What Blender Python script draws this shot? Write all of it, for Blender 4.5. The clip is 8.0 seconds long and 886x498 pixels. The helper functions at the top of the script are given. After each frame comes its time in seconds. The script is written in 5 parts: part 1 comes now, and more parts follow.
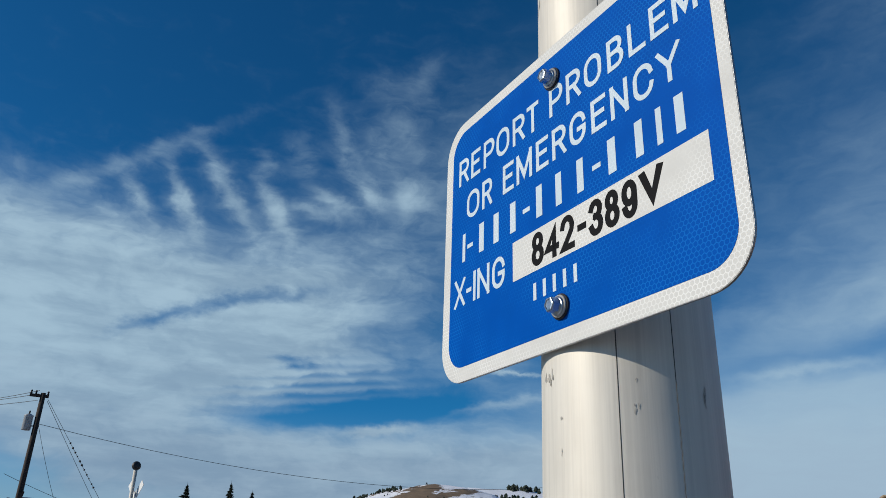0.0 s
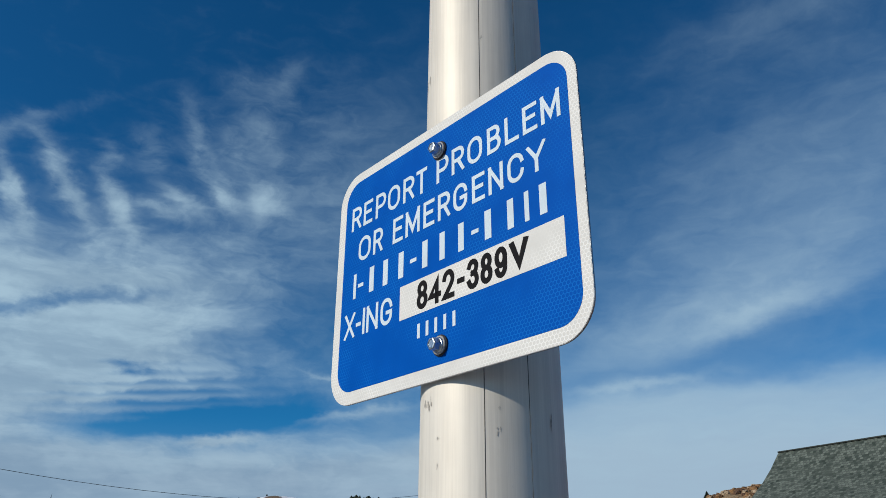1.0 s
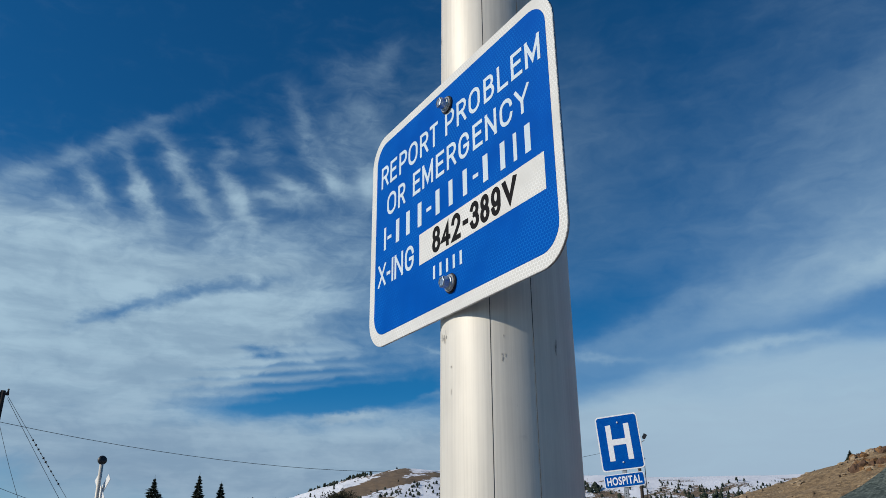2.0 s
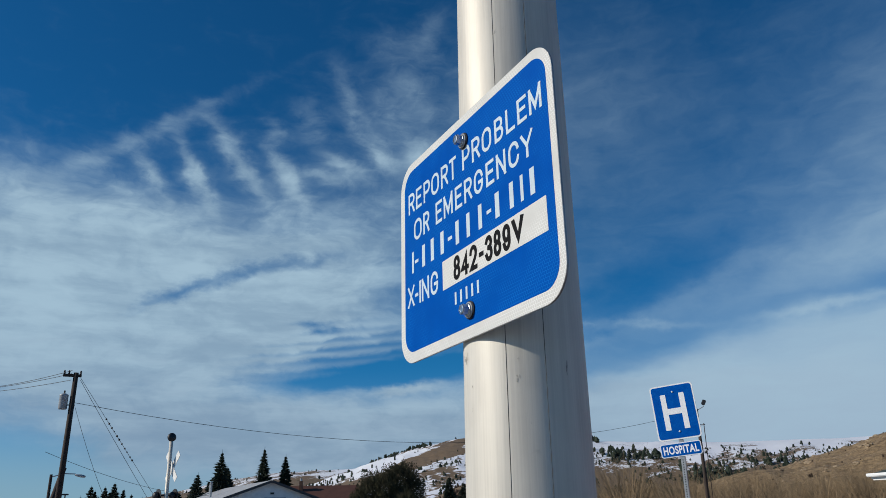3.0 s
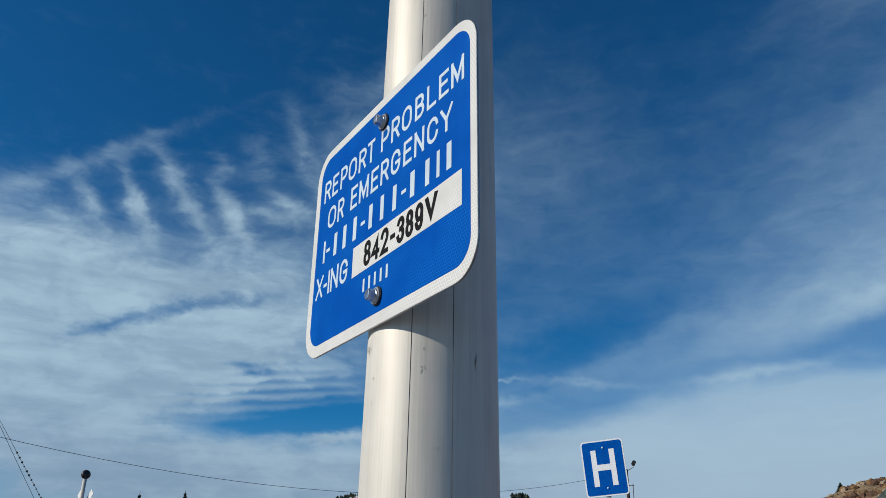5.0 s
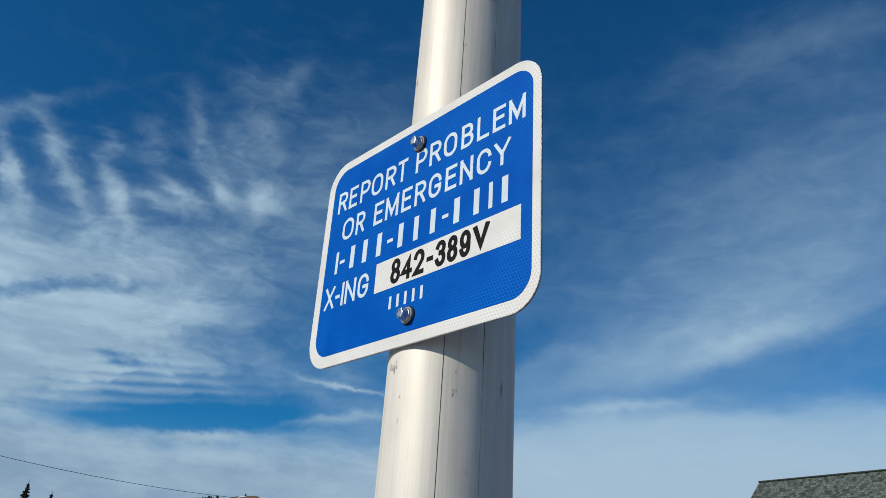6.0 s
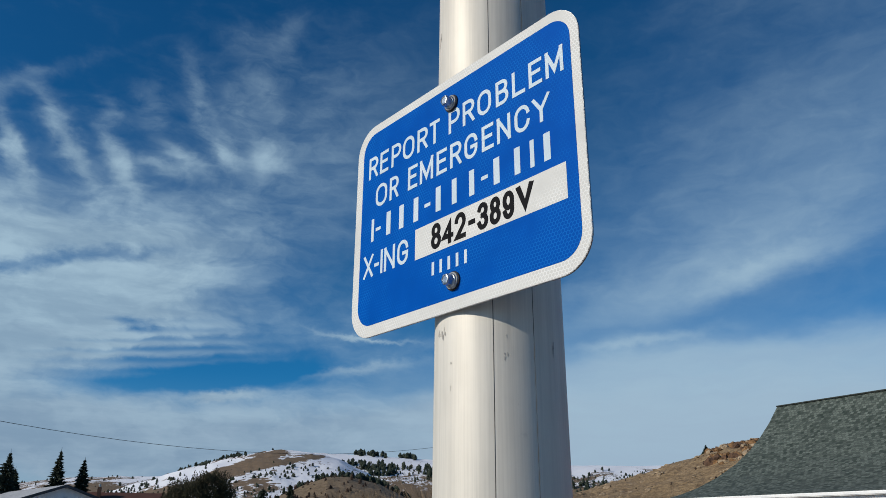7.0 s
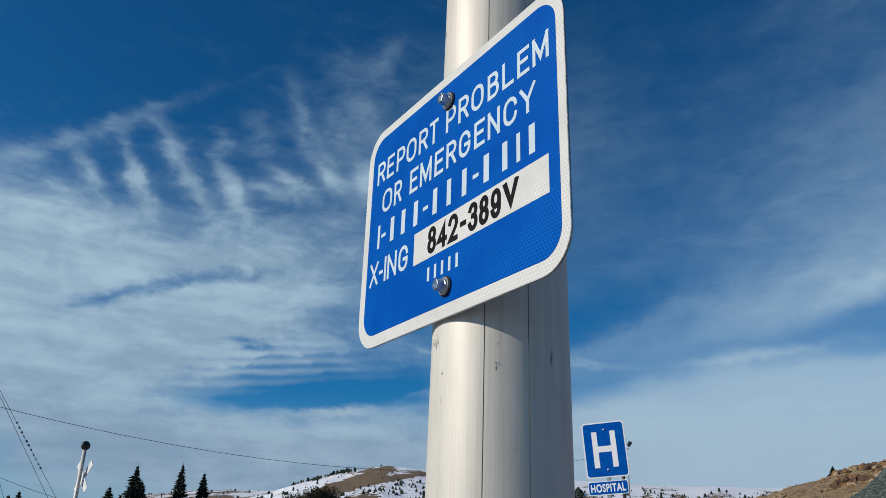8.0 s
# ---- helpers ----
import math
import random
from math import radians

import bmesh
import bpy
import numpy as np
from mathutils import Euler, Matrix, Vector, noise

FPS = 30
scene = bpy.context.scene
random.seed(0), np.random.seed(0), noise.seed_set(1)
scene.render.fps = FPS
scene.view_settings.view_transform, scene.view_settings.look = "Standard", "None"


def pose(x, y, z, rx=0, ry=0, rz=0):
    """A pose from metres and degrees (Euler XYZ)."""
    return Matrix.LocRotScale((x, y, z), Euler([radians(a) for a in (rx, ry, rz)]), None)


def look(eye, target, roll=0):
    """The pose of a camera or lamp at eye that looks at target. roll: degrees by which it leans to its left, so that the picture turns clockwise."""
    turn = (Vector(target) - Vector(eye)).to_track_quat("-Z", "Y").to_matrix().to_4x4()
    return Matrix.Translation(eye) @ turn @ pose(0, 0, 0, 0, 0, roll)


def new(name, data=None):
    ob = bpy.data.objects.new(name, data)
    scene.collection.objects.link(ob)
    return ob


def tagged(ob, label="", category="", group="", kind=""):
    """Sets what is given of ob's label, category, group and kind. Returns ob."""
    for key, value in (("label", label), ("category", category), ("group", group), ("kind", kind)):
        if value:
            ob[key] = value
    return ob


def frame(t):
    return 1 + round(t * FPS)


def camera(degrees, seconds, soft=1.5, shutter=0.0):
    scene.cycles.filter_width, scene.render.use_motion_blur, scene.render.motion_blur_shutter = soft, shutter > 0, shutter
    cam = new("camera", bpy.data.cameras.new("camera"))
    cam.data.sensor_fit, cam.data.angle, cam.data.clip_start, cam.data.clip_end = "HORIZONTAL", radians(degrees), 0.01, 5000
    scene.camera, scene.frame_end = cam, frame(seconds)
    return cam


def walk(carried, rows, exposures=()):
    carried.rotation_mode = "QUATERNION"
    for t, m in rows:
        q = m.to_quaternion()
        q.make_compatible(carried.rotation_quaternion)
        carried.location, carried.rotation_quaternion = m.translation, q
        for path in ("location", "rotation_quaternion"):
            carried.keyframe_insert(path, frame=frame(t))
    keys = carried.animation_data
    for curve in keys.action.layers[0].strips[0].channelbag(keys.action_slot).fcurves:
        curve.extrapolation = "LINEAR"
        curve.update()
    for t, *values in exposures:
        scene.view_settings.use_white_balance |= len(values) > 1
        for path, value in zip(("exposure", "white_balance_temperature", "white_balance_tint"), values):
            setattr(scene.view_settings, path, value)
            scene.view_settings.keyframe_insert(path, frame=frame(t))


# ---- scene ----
cam = camera(60.30, 8.0, soft=0.8)
# seconds, eye x y z, yaw to the left from +y, pitch up, roll
ROWS = [
    (0.0, 0.3721, -0.2836, 1.5813, 62.16, 22.50, 1.96),
    (0.5, 0.3995, -0.3271, 1.5785, 57.97, 24.55, 3.32),
    (1.0, 0.4385, -0.3621, 1.5699, 50.39, 23.46, 0.29),
    (1.5, 0.5104, -0.3599, 1.5308, 49.34, 20.57, -4.19),
    (1.7, 0.5086, -0.3457, 1.5293, 53.92, 21.21, -3.98),
    (2.8, 0.5787, -0.2669, 1.5367, 65.09, 20.45, 2.97),
    (3.0, 0.5977, -0.3268, 1.5568, 63.40, 19.33, -1.20),
    (3.5, 0.6573, -0.3909, 1.5467, 62.33, 20.10, -0.12),
    (4.0, 0.6454, -0.3935, 1.5369, 60.78, 17.85, 2.09),
    (4.5, 0.6009, -0.3137, 1.5344, 61.19, 20.22, 1.28),
    (4.7, 0.5808, -0.2651, 1.5237, 61.89, 21.99, 0.63),
    (5.8, 0.5038, -0.3504, 1.5173, 48.93, 24.67, 3.46),
    (6.0, 0.4953, -0.3816, 1.5196, 50.05, 24.22, 3.77),
    (6.5, 0.4743, -0.4005, 1.5155, 50.62, 20.54, 2.81),
    (7.0, 0.4717, -0.4002, 1.5363, 50.60, 20.26, 0.30),
    (7.5, 0.4891, -0.3521, 1.5439, 59.02, 21.78, 1.34),
    (8.0, 0.4961, -0.3050, 1.5400, 58.77, 21.36, 1.79),
]
walk(cam, [(t, pose(x, y, z, 90 + pitch, 0, yaw) @ pose(0, 0, 0, 0, 0, roll)) for t, x, y, z, yaw, pitch, roll in ROWS],
     [(0.0, 0.0), (1.0, 0.03), (1.5, 0.04), (3.0, 0.0), (4.5, 0.0), (5.8, 0.09), (6.0, 0.09), (6.5, 0.02), (7.0, -0.02), (8.0, 0.0)])

# ---- light: low winter sun behind the viewer's left, blue sky with high cloud ----
SUN_DIR = Vector((-0.29, -0.957, 0.0)).normalized() * math.cos(radians(26.5)) + Vector((0, 0, math.sin(radians(26.5))))
sun = new("sun", bpy.data.lights.new("sun", "SUN"))
sun.data.energy, sun.data.angle, sun.data.color = 3.6, radians(0.55), (1.0, 0.93, 0.82)
sun.matrix_world = look(SUN_DIR * 50, (0, 0, 0))


class Graph:
    """Short-hand for building shader node trees."""

    def __init__(self, tree):
        self.tree = tree
        tree.nodes.clear()

    def node(self, kind):
        return self.tree.nodes.new(kind)

    def put(self, socket, value):
        if isinstance(value, bpy.types.NodeSocket):
            self.tree.links.new(value, socket)
        else:
            socket.default_value = value

    def m(self, op, a, b=0.0, c=0.0, clamp=False):
        n = self.node("ShaderNodeMath")
        n.operation, n.use_clamp = op, clamp
        for sock, value in zip(n.inputs, (a, b, c)):
            self.put(sock, value)
        return n.outputs[0]

    def vec(self, x, y, z=0.0):
        n = self.node("ShaderNodeCombineXYZ")
        for sock, value in zip(n.inputs, (x, y, z)):
            self.put(sock, value)
        return n.outputs[0]

    def noise(self, vector, scale, detail=4.0, rough=0.55, warp=0.0):
        n = self.node("ShaderNodeTexNoise")
        if vector is not None:
            self.put(n.inputs["Vector"], vector)
        n.inputs["Scale"].default_value, n.inputs["Detail"].default_value = scale, detail
        n.inputs["Roughness"].default_value, n.inputs["Distortion"].default_value = rough, warp
        return n.outputs["Fac"]

    def ramp(self, fac, lo, hi, smooth=True):
        n = self.node("ShaderNodeMapRange")
        n.interpolation_type = "SMOOTHSTEP" if smooth else "LINEAR"
        self.put(n.inputs["Value"], fac)
        self.put(n.inputs["From Min"], lo)
        self.put(n.inputs["From Max"], hi)
        return n.outputs["Result"]

    def mix(self, fac, a, b):
        n = self.node("ShaderNodeMix")
        n.data_type = "RGBA"
        self.put(n.inputs[0], fac)
        self.put(n.inputs[6], (*a, 1) if isinstance(a, tuple) else a)
        self.put(n.inputs[7], (*b, 1) if isinstance(b, tuple) else b)
        return n.outputs[2]


# veils of cloud: azimuth, elevation, half width, half height, slope in degrees, strength
VEILS = [
    (92, 17.2, 18, 4.9, 0, 1.0), (84, 12.8, 14, 2.7, -3, 0.98), (94, 22.0, 9, 2.4, 6, 0.16), (74, 17.0, 8, 3.4, 0, 0.55),
    (64, 27, 9, 7, 0, 0.26), (76, 5.6, 28, 3.2, 0, 1.1), (33, 17.2, 14, 2.0, -20, 0.24),
    (92, 4.2, 6, 2.6, 0, -0.75), (75, 25.2, 12, 3.0, 0, 0.08), (69, 20.6, 9, 3.2, 0, 0.20), (82, 20.4, 12, 2.4, -6, 0.10), (22, 3.0, 40, 7.5, 0, 0.75), (56, 14, 7, 3, -20, 0.22), (24, 24, 22, 11, -20, 0.37), (52, 29, 10, 9, 0, 0.2), (67, 10.2, 8, 0.95, -4, -0.32), (90, 10, 12, 3, 0, 0.68), (55, 12.2, 7, 2.4, -16, 0.34),
]
# finger clouds, the edges of the bank and streaks of cirrus, in the same terms
FINGERS = [
    (83.0, 24.01, 2.53, 0.70, 57, 0.50), (86.0, 23.72, 1.30, 0.59, 46, 0.32), (79.1, 24.69, 3.20, 0.72, 47, 0.50), (81.4, 27.66, 1.63, 0.81, 17, 0.24),
    (75.9, 24.11, 2.34, 0.82, 54, 0.50), (77.1, 27.65, 1.07, 0.78, 47, 0.24), (72.8, 24.58, 1.71, 0.54, 4, 0.36), (71.3, 25.47, 2.15, 0.55, 23, 0.30),
    (71.1, 30.64, 3.01, 0.83, 59, 0.24), (68.3, 26.38, 1.52, 0.81, 50, 0.36), (66.6, 31.29, 2.02, 1.45, -82, 0.18), (64.5, 34.76, 1.77, 1.39, -36, 0.18),
    (64.9, 26.16, 1.40, 1.10, 14, 0.28), (74.3, 29.49, 1.78, 1.00, 61, 0.22), (68.4, 34.54, 1.58, 0.96, 6, 0.18),
]
BANK_EDGES = [
    (88.1, 25.35, 6.46, 0.65, -30, 0.26), (81.7, 29.46, 6.11, 0.52, -27, 0.16), (86.7, 13.71, 1.8, 0.70, -32, -0.50), (83.8, 15.21, 2.9, 0.66, -26, -0.62),
    (79.7, 16.87, 3.1, 0.66, -20, -0.62), (74.8, 18.15, 3.6, 0.66, -10, -0.55), (73.7, 13.50, 1.95, 0.45, 7, -0.60), (66.7, 8.98, 1.94, 0.33, -9, 0.40),
    (72.3, 9.35, 4.48, 0.65, -4, -0.22), (65.0, 10.34, 5.89, 1.05, -8, -0.36), (53.3, 13.72, 8.19, 2.05, -20, -0.35),
]
CIRRUS = [
    (35.6, 13.13, 4.93, 0.40, -5, 0.22), (48.2, 12.92, 3.75, 0.28, 7, 0.14), (44.0, 15.2, 7.0, 0.9, -24, 0.12), (24.7, 17.97, 8.25, 1.05, -14, 0.20),
    (28.7, 16.75, 6.32, 0.84, -23, 0.13), (22.4, 36.97, 9.74, 1.70, -5, 0.15), (56.5, 13.52, 3.36, 0.16, 6, 0.45), (58.1, 10.96, 5.43, 0.36, -10, 0.30),
    (66.6, 9.05, 4.15, 0.34, -5, 0.30), (27.5, 30.80, 11.62, 1.59, -10, -0.06), (38.6, 24.63, 8.30, 2.35, -6, -0.05),
]
STREAKS = FINGERS + BANK_EDGES + CIRRUS


def build_sky():
    world = bpy.data.worlds.new("sky")
    scene.world = world
    world.use_nodes = True
    g = Graph(world.node_tree)
    sky = g.node("ShaderNodeTexSky")
    sky.sky_type, sky.sun_disc = "NISHITA", False
    sky.sun_elevation, sky.sun_rotation = radians(26.5), radians(197)
    sky.altitude, sky.air_density, sky.dust_density, sky.ozone_density = 1700, 1.0, 0.25, 3.0
    d = g.node("ShaderNodeTexCoord").outputs["Generated"]
    sep = g.node("ShaderNodeSeparateXYZ")
    g.put(sep.inputs[0], d)
    x, y, z = sep.outputs
    az = g.m("MULTIPLY", g.m("ARCTAN2", g.m("MULTIPLY", x, -1.0), y), 180 / math.pi)
    el = g.m("MULTIPLY", g.m("ARCSINE", z), 180 / math.pi)
    # high cloud lies on a level sheet, so its grain shortens towards the horizon
    wob = g.noise(g.vec(g.m("MULTIPLY", az, 0.06), g.m("MULTIPLY", el, 0.13)), 2.2, 4)
    wob2 = g.noise(g.vec(g.m("MULTIPLY", az, 0.06), g.m("MULTIPLY", el, 0.13), 7.3), 2.2, 4)
    u = g.m("ADD", az, g.m("MULTIPLY", g.m("SUBTRACT", wob, 0.5), 7.0))
    v = g.m("ADD", el, g.m("MULTIPLY", g.m("SUBTRACT", wob2, 0.5), 3.4))
    u1 = g.m("ADD", az, g.m("MULTIPLY", g.m("SUBTRACT", wob, 0.5), 2.5))
    v1 = g.m("ADD", el, g.m("MULTIPLY", g.m("SUBTRACT", wob2, 0.5), 3.0))
    total = None
    # small curls that fray the edges of the narrow shapes
    frayed = [g.m("ADD", way, g.m("MULTIPLY", g.m("SUBTRACT", g.noise(g.vec(g.m("ADD", az, shift), g.m("MULTIPLY", el, 1.5)), 0.42, 6, 0.6), 0.5), size)) for way, shift, size in ((az, 0.0, 2.6), (el, 40.0, 1.6))]
    for a0, e0, a, b, slope, power in VEILS + STREAKS:
        c, s = math.cos(radians(slope)), math.sin(radians(slope))
        wide = (a0, e0, a, b, slope, power) in VEILS
        du, dv = g.m("SUBTRACT", u if wide else frayed[0], a0), g.m("SUBTRACT", v if wide else frayed[1], e0)
        p = g.m("ADD", g.m("MULTIPLY", du, c / a), g.m("MULTIPLY", dv, s / a))
        q = g.m("SUBTRACT", g.m("MULTIPLY", dv, c / b), g.m("MULTIPLY", du, s / b))
        r2 = g.m("ADD", g.m("MULTIPLY", p, p), g.m("MULTIPLY", q, q))
        one = g.m("MULTIPLY", g.m("EXPONENT", g.m("MULTIPLY", r2, -1.0)), power)
        total = one if total is None else g.m("ADD", total, one)
    # an even haze layer with a clear upper edge
    over = g.m("SUBTRACT", v1, g.m("SUBTRACT", 12.9, g.m("MULTIPLY", g.m("MAXIMUM", g.m("SUBTRACT", az, 37.0), 0.0), 0.25)))
    total = g.m("ADD", total, g.m("MULTIPLY", g.m("MULTIPLY", g.ramp(over, 1.4, -1.4), g.ramp(az, 62.0, 52.0)), 0.42))
    # ripple cloud along the upper edge of the bank
    fine = g.noise(g.vec(g.m("MULTIPLY", u, 0.12), g.m("MULTIPLY", v, 0.21)), 2.6, 7, 0.58)
    swing = g.m("ADD", g.m("ADD", g.m("MULTIPLY", az, 1.66), g.m("MULTIPLY", v, -1.2)), g.m("ADD", g.m("MULTIPLY", wob, 7.5), g.m("MULTIPLY", fine, 3.6)))
    wave = g.ramp(g.m("SINE", swing), -1.0, 1.2)
    ru, rv = g.m("DIVIDE", g.m("SUBTRACT", az, 78.0), 14.0), g.m("DIVIDE", g.m("SUBTRACT", g.m("SUBTRACT", v, 24.6), g.m("MULTIPLY", g.m("MAXIMUM", g.m("SUBTRACT", 79.0, az), 0.0), 0.36)), 3.2)
    env = g.m("EXPONENT", g.m("MULTIPLY", g.m("ADD", g.m("MULTIPLY", ru, ru), g.m("MULTIPLY", rv, rv)), -1.0))
    streak = g.noise(g.vec(g.m("ADD", g.m("MULTIPLY", u, 0.05), g.m("MULTIPLY", v, 0.06)), g.m("MULTIPLY", v, 0.42)), 2.4, 6, 0.6)
    total = g.m("ADD", total, g.m("MULTIPLY", g.m("MULTIPLY", g.m("MULTIPLY", wave, g.ramp(wob2, 0.22, 0.52)), env), g.m("MULTIPLY", g.ramp(fine, 0.12, 0.75), 0.16)))
    # fine level ripples at the foot of the bank
    swing = g.m("ADD", g.m("ADD", g.m("MULTIPLY", el, 9.0), g.m("MULTIPLY", az, 0.9)), g.m("MULTIPLY", fine, 7.0))
    ru, rv = g.m("DIVIDE", g.m("SUBTRACT", az, 74.0), 8.0), g.m("DIVIDE", g.m("SUBTRACT", el, 12.0), 1.7)
    env = g.m("EXPONENT", g.m("MULTIPLY", g.m("ADD", g.m("MULTIPLY", ru, ru), g.m("MULTIPLY", rv, rv)), -1.0))
    total = g.m("ADD", total, g.m("MULTIPLY", g.m("MULTIPLY", g.m("SINE", swing), env), 0.2))
    grain = g.m("ADD", g.m("MULTIPLY", g.m("SUBTRACT", fine, 0.5), 1.0), g.m("MULTIPLY", g.m("SUBTRACT", streak, 0.5), 0.42))
    lift = g.m("MULTIPLY", g.m("ADD", 0.34, g.m("MULTIPLY", total, 0.42)), g.m("ADD", 0.16, g.m("MULTIPLY", g.m("MAXIMUM", g.ramp(az, 46.0, 66.0), g.m("MULTIPLY", g.ramp(el, 12.0, 18.0), 0.4)), 0.84)))
    cover = g.m("ADD", total, g.m("MULTIPLY", grain, lift))
    cover = g.m("MULTIPLY", g.ramp(cover, 0.0, 1.0), 0.95)
    tone = g.ramp(g.m("ADD", el, g.m("MULTIPLY", streak, 9.0)), 7.0, 20.0)
    low = g.mix(g.ramp(az, 66.0, 42.0), (0.295, 0.408, 0.525), (0.345, 0.465, 0.585))
    white = g.mix(tone, low, (0.375, 0.53, 0.645))
    bellies = g.noise(g.vec(g.m("MULTIPLY", az, 0.035), g.m("MULTIPLY", el, 0.22), 3.1), 2.0, 5, 0.6)
    white = g.mix(g.ramp(g.m("ADD", g.m("MULTIPLY", fine, 0.4), g.m("MULTIPLY", bellies, 0.6)), 0.36, 0.62), g.mix(g.m("MULTIPLY", g.ramp(az, 40.0, 66.0), 0.42), white, (0.10, 0.19, 0.32)), white)
    blue, cloud = g.node("ShaderNodeBackground"), g.node("ShaderNodeBackground")
    deep = g.node("ShaderNodeMix")
    deep.data_type, deep.blend_type = "RGBA", "MULTIPLY"
    deep.inputs[0].default_value = 1.0
    g.put(deep.inputs[6], sky.outputs[0])
    deep.inputs[7].default_value = (0.115, 0.74, 1.10, 1)
    g.put(blue.inputs[0], g.mix(g.m("MULTIPLY", g.ramp(el, 11.0, 0.0), 0.75), deep.outputs[2], (3.8, 5.15, 6.5)))
    blue.inputs[1].default_value = 0.075
    g.put(cloud.inputs[0], white)
    cloud.inputs[1].default_value = 1.0
    blend = g.node("ShaderNodeMixShader")
    g.put(blend.inputs[0], cover)
    g.tree.links.new(blue.outputs[0], blend.inputs[1])
    g.tree.links.new(cloud.outputs[0], blend.inputs[2])
    out = g.node("ShaderNodeOutputWorld")
    g.tree.links.new(blend.outputs[0], out.inputs[0])


build_sky()


# ---- materials ----
def material(name, build):
    mat = bpy.data.materials.new(name)
    mat.use_nodes = True
    g = Graph(mat.node_tree)
    shader, out = g.node("ShaderNodeBsdfPrincipled"), g.node("ShaderNodeOutputMaterial")
    g.tree.links.new(shader.outputs[0], out.inputs[0])
    where = g.node("ShaderNodeTexCoord").outputs["Object"]
    build(g, shader.inputs, where)
    return mat


def bump(g, put, height, strength=0.4, distance=0.01):
    n = g.node("ShaderNodeBump")
    n.inputs["Strength"].default_value, n.inputs["Distance"].default_value = strength, distance
    g.put(n.inputs["Height"], height)
    g.put(put["Normal"], n.outputs[0])


def plain(name, colour, rough=0.6, metal=0.0, grain=6.0, spread=0.25, relief=0.1, depth=0.004, gloss=0.5):
    """A surface of one colour with grain at two scales, small stains and fine relief."""
    def build(g, put, where):
        big, small = g.noise(where, grain, 4), g.noise(where, grain * 9, 5)
        dark, light = tuple(c * (1 - spread) for c in colour), tuple(min(1, c * (1 + spread * 0.6)) for c in colour)
        fac = g.m("ADD", g.m("MULTIPLY", big, 0.6), g.m("MULTIPLY", small, 0.4))
        g.put(put["Base Color"], g.mix(g.ramp(fac, 0.3, 0.7), dark, light))
        g.put(put["Roughness"], g.m("ADD", rough - 0.08, g.m("MULTIPLY", small, 0.16)))
        put["Metallic"].default_value = metal
        put["Specular IOR Level"].default_value = gloss
        bump(g, put, small, relief, depth)
    return material(name, build)


def sheeting(name, colour, line, rough, cell=0.0033, show=0.35):
    """Prismatic reflective sheeting: small sealed cells in rows."""
    def build(g, put, where):
        sep = g.node("ShaderNodeSeparateXYZ")
        g.put(sep.inputs[0], where)
        px, pz = g.m("DIVIDE", sep.outputs[0], cell), g.m("DIVIDE", sep.outputs[2], cell)
        edge_of = []
        for shift in (0.0, 0.5):
            # distance from the centres of six-sided cells set in staggered rows
            hx = g.m("ABSOLUTE", g.m("SUBTRACT", g.m("FLOORED_MODULO", g.m("SUBTRACT", px, shift), 1.0), 0.5))
            hz = g.m("ABSOLUTE", g.m("SUBTRACT", g.m("FLOORED_MODULO", g.m("SUBTRACT", pz, shift * 1.732), 1.732), 0.866))
            edge_of.append(g.m("SUBTRACT", 0.5, g.m("MAXIMUM", g.m("ADD", g.m("MULTIPLY", hx, 0.5), g.m("MULTIPLY", hz, 0.866)), hx)))
        rim = g.m("MAXIMUM", edge_of[0], edge_of[1])
        wear = g.noise(where, 14, 4)
        edge = g.m("MULTIPLY", g.ramp(rim, 0.13, 0.04), g.m("MULTIPLY", g.ramp(wear, 0.36, 0.6), show))
        base = g.mix(g.ramp(g.noise(where, 40, 3), 0.3, 0.7), tuple(c * 0.93 for c in colour), colour)
        g.put(put["Base Color"], g.mix(edge, base, line))
        put["Roughness"].default_value = rough
        put["Specular IOR Level"].default_value = 0.02
        bump(g, put, rim, 0.03, 0.0005)
    return material(name, build)


BLUE_SHEET = sheeting("blue_sheeting", (0.0, 0.078, 0.385), (0.006, 0.150, 0.52), 0.5, show=0.7)
WHITE_SHEET = sheeting("white_sheeting", (0.64, 0.635, 0.60), (0.80, 0.80, 0.77), 0.42, show=0.8)
BRIGHT_SHEET = sheeting("bright_white_sheeting", (0.86, 0.87, 0.88), (0.80, 0.80, 0.80), 0.42, show=0.4)
LEGEND_SHEET = sheeting("legend_sheeting", (0.56, 0.655, 0.71), (0.74, 0.80, 0.84), 0.42, show=0.6)
BLACK_FILM = plain("black_film", (0.008, 0.008, 0.009), 0.75, grain=40, relief=0.02, gloss=0.1)
SIGN_EDGE = plain("cut_aluminium", (0.42, 0.42, 0.42), 0.45, 0.8, grain=50)
ZINC = plain("zinc_plated_steel", (0.40, 0.45, 0.49), 0.32, 0.95, grain=200, spread=0.35, relief=0.12, depth=0.0006)
NYLON = plain("pale_nylon", (0.36, 0.35, 0.32), 0.5, grain=200, relief=0.02)
RUBBER = plain("black_rubber", (0.015, 0.015, 0.016), 0.7, grain=200)
GALVANISED = plain("galvanised_steel", (0.42, 0.43, 0.43), 0.45, 0.7, grain=8, spread=0.3)
DARK_WOOD = plain("tarred_wood", (0.045, 0.030, 0.022), 0.85, grain=3, spread=0.4, relief=0.4)
WIRE = plain("wire", (0.03, 0.03, 0.035), 0.6)
PAINT_WHITE = plain("white_paint", (0.78, 0.78, 0.76), 0.55, grain=2, spread=0.1)
PAINT_BLACK = plain("black_paint", (0.02, 0.02, 0.022), 0.5)
